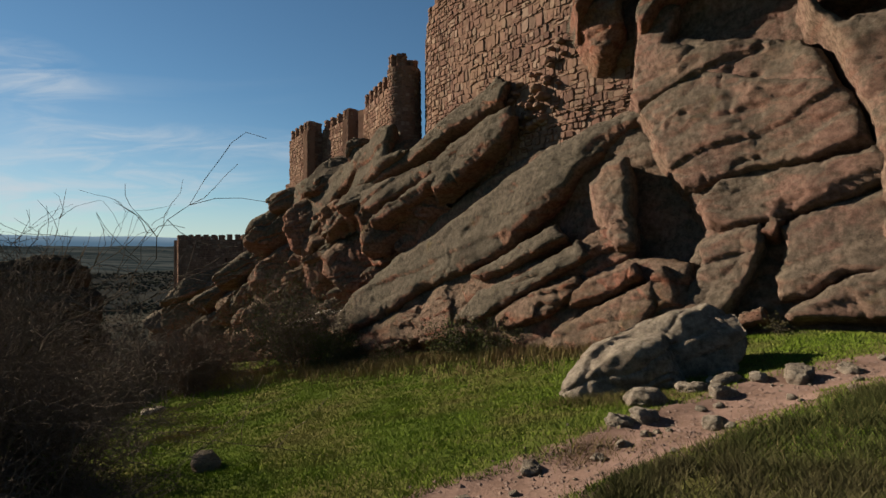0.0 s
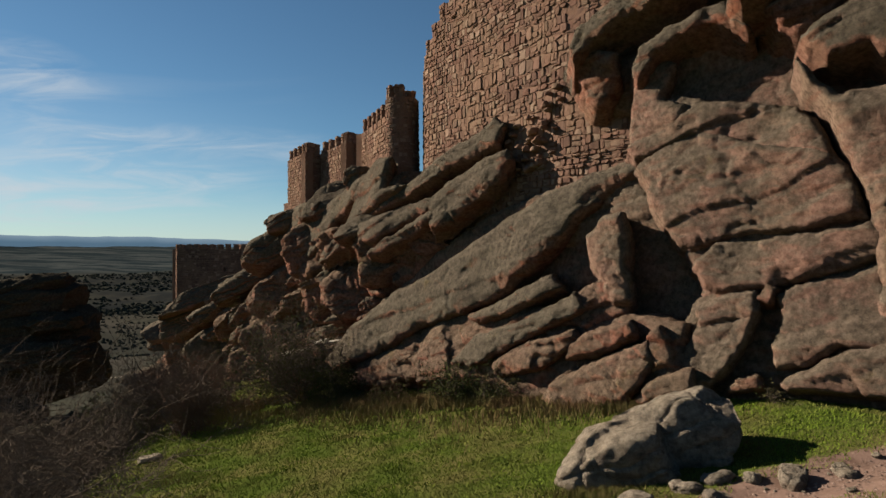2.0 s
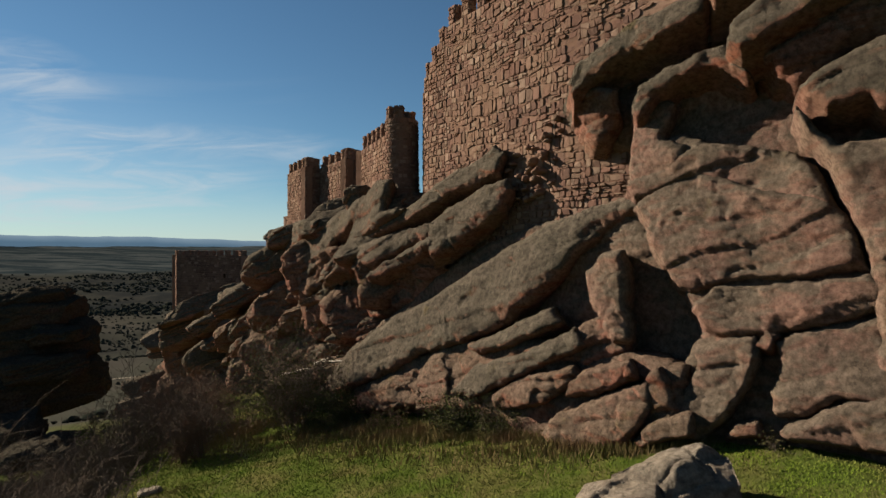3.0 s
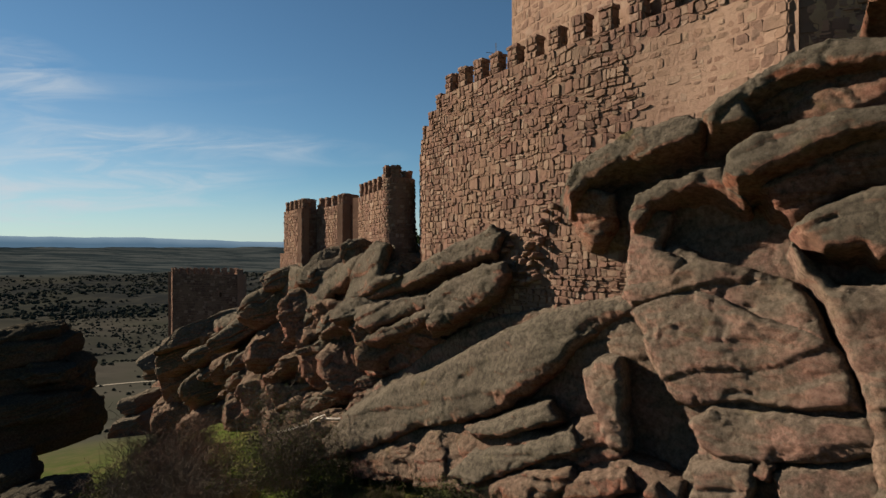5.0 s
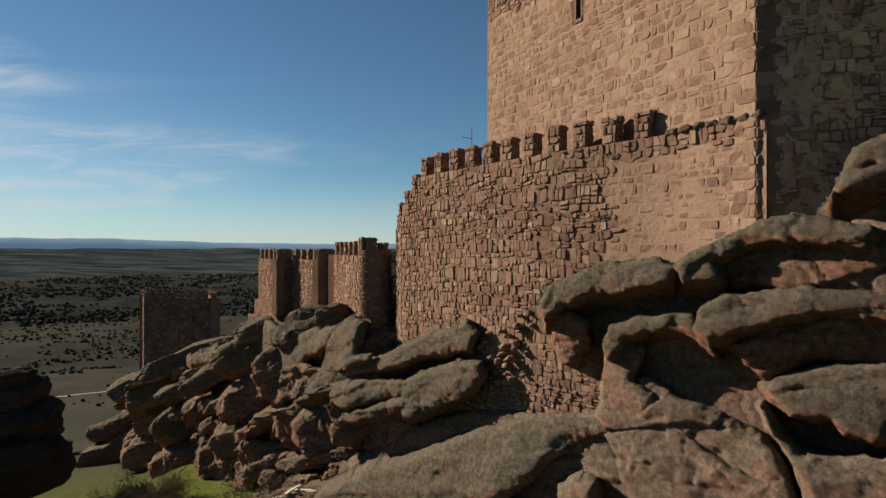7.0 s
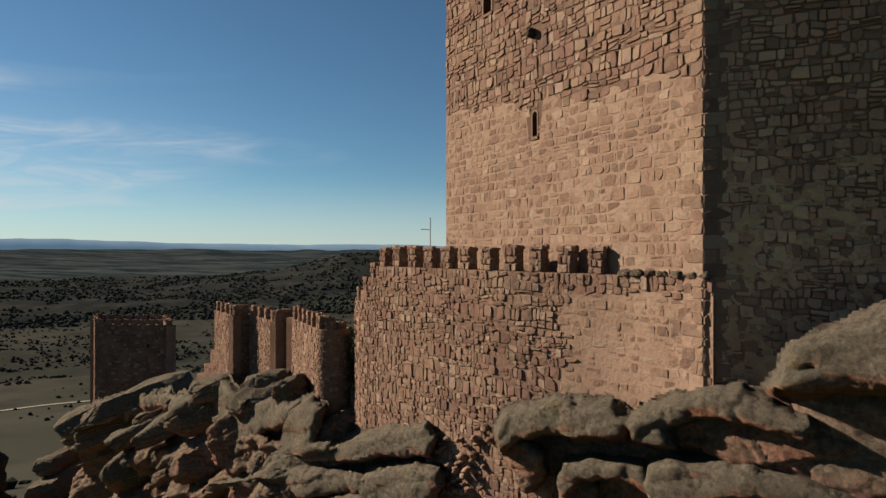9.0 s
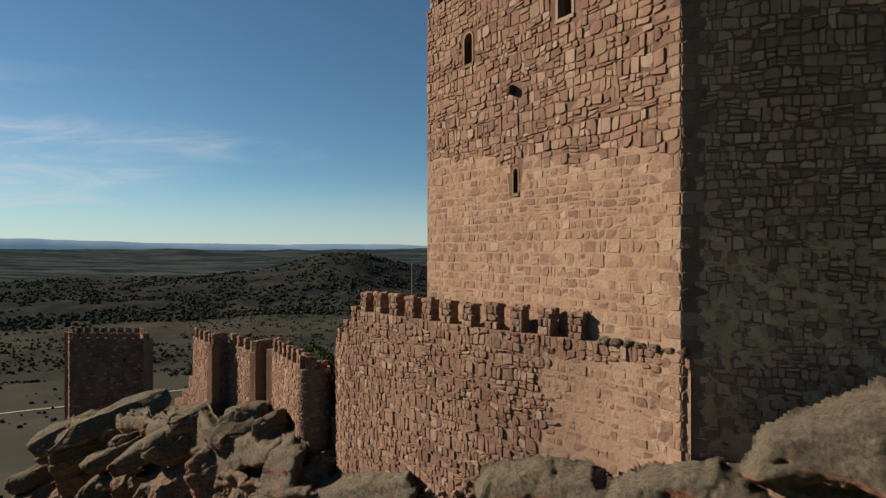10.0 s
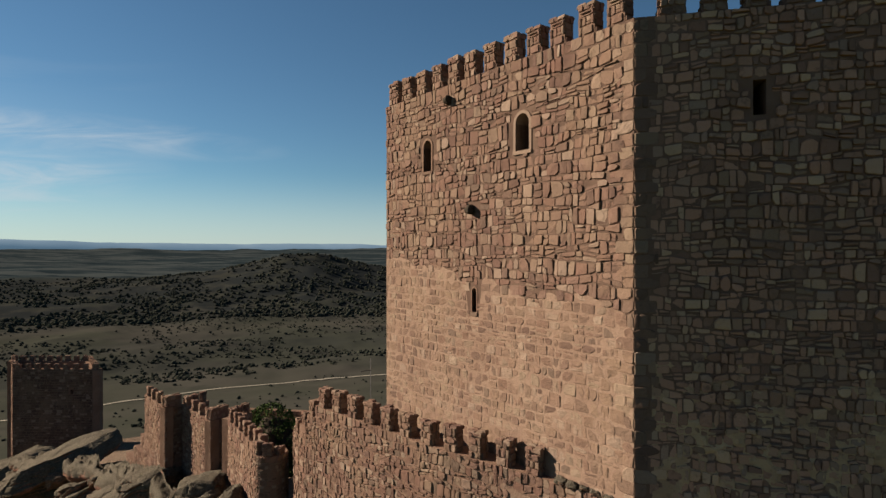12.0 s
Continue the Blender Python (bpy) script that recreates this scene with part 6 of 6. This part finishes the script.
rnd = random.Random(77)
protos = [o for o in scene.collection.objects if o.name.startswith("shrub") and not o.parent][-8:]
for k in range(120):
    x, y = rnd.uniform(-36, -9), rnd.uniform(24, 54)
    if x + 0.42 * y > 1.5 or x < -0.78 * y:
        continue
    src = rnd.choice(protos)
    ob = copy_thing(src, pose(x, y, gz(x, y) - 0.15, 0, 0, rnd.uniform(0, 360)))
    k = rnd.uniform(0.6, 1.15)
    ob.scale = (k, k, k)


# ivy heaped over the inner wall
def ivy_mound():
    ob = thing("ivy_mound", (-3.4, 52.0, 7.0), "dense dark green ivy heaped over an inner wall", "ivy")
    rg = np.random.default_rng(91)
    pts = []
    for cx, cy, cz, s in ((-3.6, 52.0, 9.4, 2.3), (-2.0, 51.0, 8.4, 1.9), (-5.0, 53.5, 8.4, 1.8), (-0.9, 50.0, 7.0, 1.3), (-3.2, 50.9, 7.4, 1.8)):
        q = rg.normal(0, 1, (650, 3))
        q /= np.linalg.norm(q, axis=1)[:, None]
        q *= s * (0.86 + 0.16 * fbm(q * 3 + cx, 3, 92))[:, None]
        pts.append(q + np.array((cx, cy, cz)))
    part("foliage", leaf_mesh("foliage", np.concatenate(pts), 0.11, IVY, rg, 0.1, 4), ob)
    part("stem_core", rock_mesh("stem_core", (-3.2, 51.8, 8.2), (4.6, 2.8, 4.4), -50, 0, 2.4, "lump", 93, DARK, 16), ob)
    return ob


ivy_mound()


# ---- the shade-darkened outcrop beside the meadow ----
outcrop = thing("rock_outcrop", (-38, 55, -9), "layered sandstone outcrop in a shade-darkened colour, rising from the slope", "rock")
for k, (x, y, z, w, d, h, dip) in enumerate(((-39.5, 56.5, -7.5, 13.5, 8, 5.0, 4), (-40.0, 57, -3.6, 12.5, 7.5, 4.2, 2), (-39.8, 57, -0.6, 10.5, 6.5, 3.0, 4), (-39.0, 57, 1.0, 6.5, 5, 1.6, 8), (-36.0, 55, -5.2, 6.5, 6, 2.4, 6), (-35.8, 55, -2.4, 5.2, 5, 2.0, 3),
                                            (-37, 48, -9.6, 9, 6, 2.6, 10), (-30.0, 45, -9.8, 7, 5, 1.6, 6))):
    part("rock_layer", rock_mesh("rock_layer", (x, y, z), (w, d, h), 25, dip, 5.0, "lump" if k % 2 else "bed", 601 + k, ROCK_SHADE, 36), outcrop)

# bleached timber thrown down below the cliff
perch = thing("rock_shelf", (-6.3, 36.2, -4.5), "low broken sandstone shelf under the overhang", "rock")
for k, (x, y, z, w, d, h) in enumerate(((-6.2, 36.4, -2.6, 5.2, 3.2, 2.6), (-8.6, 37.0, -3.0, 3.4, 3.0, 2.4))):
    part("rock_layer", rock_mesh("rock_layer", (x, y, z), (w, d, h), -20, 6, 4.5, "lump", 651 + k, ROCK, 26), perch)
for k, (x, y, z, L, hd, tilt) in enumerate(((-6.1, 35.6, -1.22, 2.4, -25, 4), (-5.3, 35.4, -1.15, 2.0, 8, -3), (-7.2, 35.8, -1.2, 1.1, 50, 10), (-8.2, 35.9, -1.75, 3.0, 20, 8))):
    tw = Twigs(700 + k)
    d = Vector((math.cos(radians(hd)), math.sin(radians(hd)), math.sin(radians(tilt))))
    c = Vector((x, y, z))
    tw.tube([c - d * L / 2, c + Vector((0, 0, 0.05)), c + d * L / 2], 0.11, 0.07)
    tagged(new("log", mesh_of("log", tw.V, tw.F, WHITEWOOD)), "bleached broken timber lying under the overhang", "log", "thrown timber")

# post beside the keep's foot
pole = thing("post", (2.9, 29.3, 16.0), "thin dark steel post beside the keep", "post")
tw = Twigs(720)
tw.tube([Vector((2.9, 29.3, 14.0)), Vector((2.9, 29.3, 17.0)), Vector((2.9, 29.3, 19.2))], 0.03, 0.025)
tw.tube([Vector((2.9, 29.3, 18.6)), Vector((2.6, 29.1, 18.62)), Vector((2.4, 29.0, 18.6))], 0.02, 0.02)
part("shaft", mesh_of("shaft", tw.V, tw.F, METAL), pole)


# ---- scrub on the plain ----
def scrub(name, N, d0, d1, a0, a1, s0, s1, seed, label, dense=-0.1, power=1.0):
    rg = np.random.default_rng(seed)
    d = d0 * (d1 / d0) ** (rg.random(N) ** power)
    a = np.radians(rg.uniform(a0, a1, N))
    x, y = d * np.sin(a), d * np.cos(a)
    p = np.stack([x, y, 0 * x], 1)
    ok = (fbm(p * 0.008, 3, 81) + 0.6 * fbm(p * 0.03, 2, 82) > dense) & (np.abs(d - 486) > 8)
    x, y = x[ok], y[ok]
    z = ground_z(x, y)
    t = (1 + 5 ** 0.5) / 2
    ico = np.array([(-1, t, 0), (1, t, 0), (-1, -t, 0), (1, -t, 0), (0, -1, t), (0, 1, t), (0, -1, -t), (0, 1, -t), (t, 0, -1), (t, 0, 1), (-t, 0, -1), (-t, 0, 1)]) / 1.9
    fi = np.array([(0, 11, 5), (0, 5, 1), (0, 1, 7), (0, 7, 10), (0, 10, 11), (1, 5, 9), (5, 11, 4), (11, 10, 2), (10, 7, 6), (7, 1, 8), (3, 9, 4), (3, 4, 2), (3, 2, 6), (3, 6, 8), (3, 8, 9), (4, 9, 5), (2, 4, 11), (6, 2, 10), (8, 6, 7), (9, 8, 1)])
    n = len(x)
    s = s0 * (s1 / s0) ** rg.random(n)
    V = ico[None] * rg.uniform(0.55, 1.3, (n, 12, 1)) * s[:, None, None] * np.array((1, 1, 0.75))
    V = V + np.stack([x, y, z + 0.45 * s], 1)[:, None, :]
    tri = V[:, fi, :].reshape(-1, 3)
    Fc = (np.arange(n)[:, None, None] * 12 + fi[None]).reshape(-1, 3)
    return tagged(new(name, mesh_of(name, V.reshape(-1, 3), Fc.tolist(), SCRUB)), label, "scrub", kind="stuff")


scrub("scrub", 1500, 150, 700, -47, 14, 0.6, 1.9, 801, "scattered dark juniper bushes on the plain", 0.05)
scrub("scrub_belt", 6500, 600, 1400, -47, 14, 1.0, 3.0, 802, "dark juniper scrub thickening on the plain", 0.0)
scrub("far_wood", 9000, 1250, 2500, -47, 14, 2.5, 6.0, 803, "dark belt of low woodland across the plain", -0.25)

# ---- single wall stones ----
for wall_part, (u, z, v, f), mat in LATE:
    part("stone", mesh_of("stone", v, f, mat), wall_part)
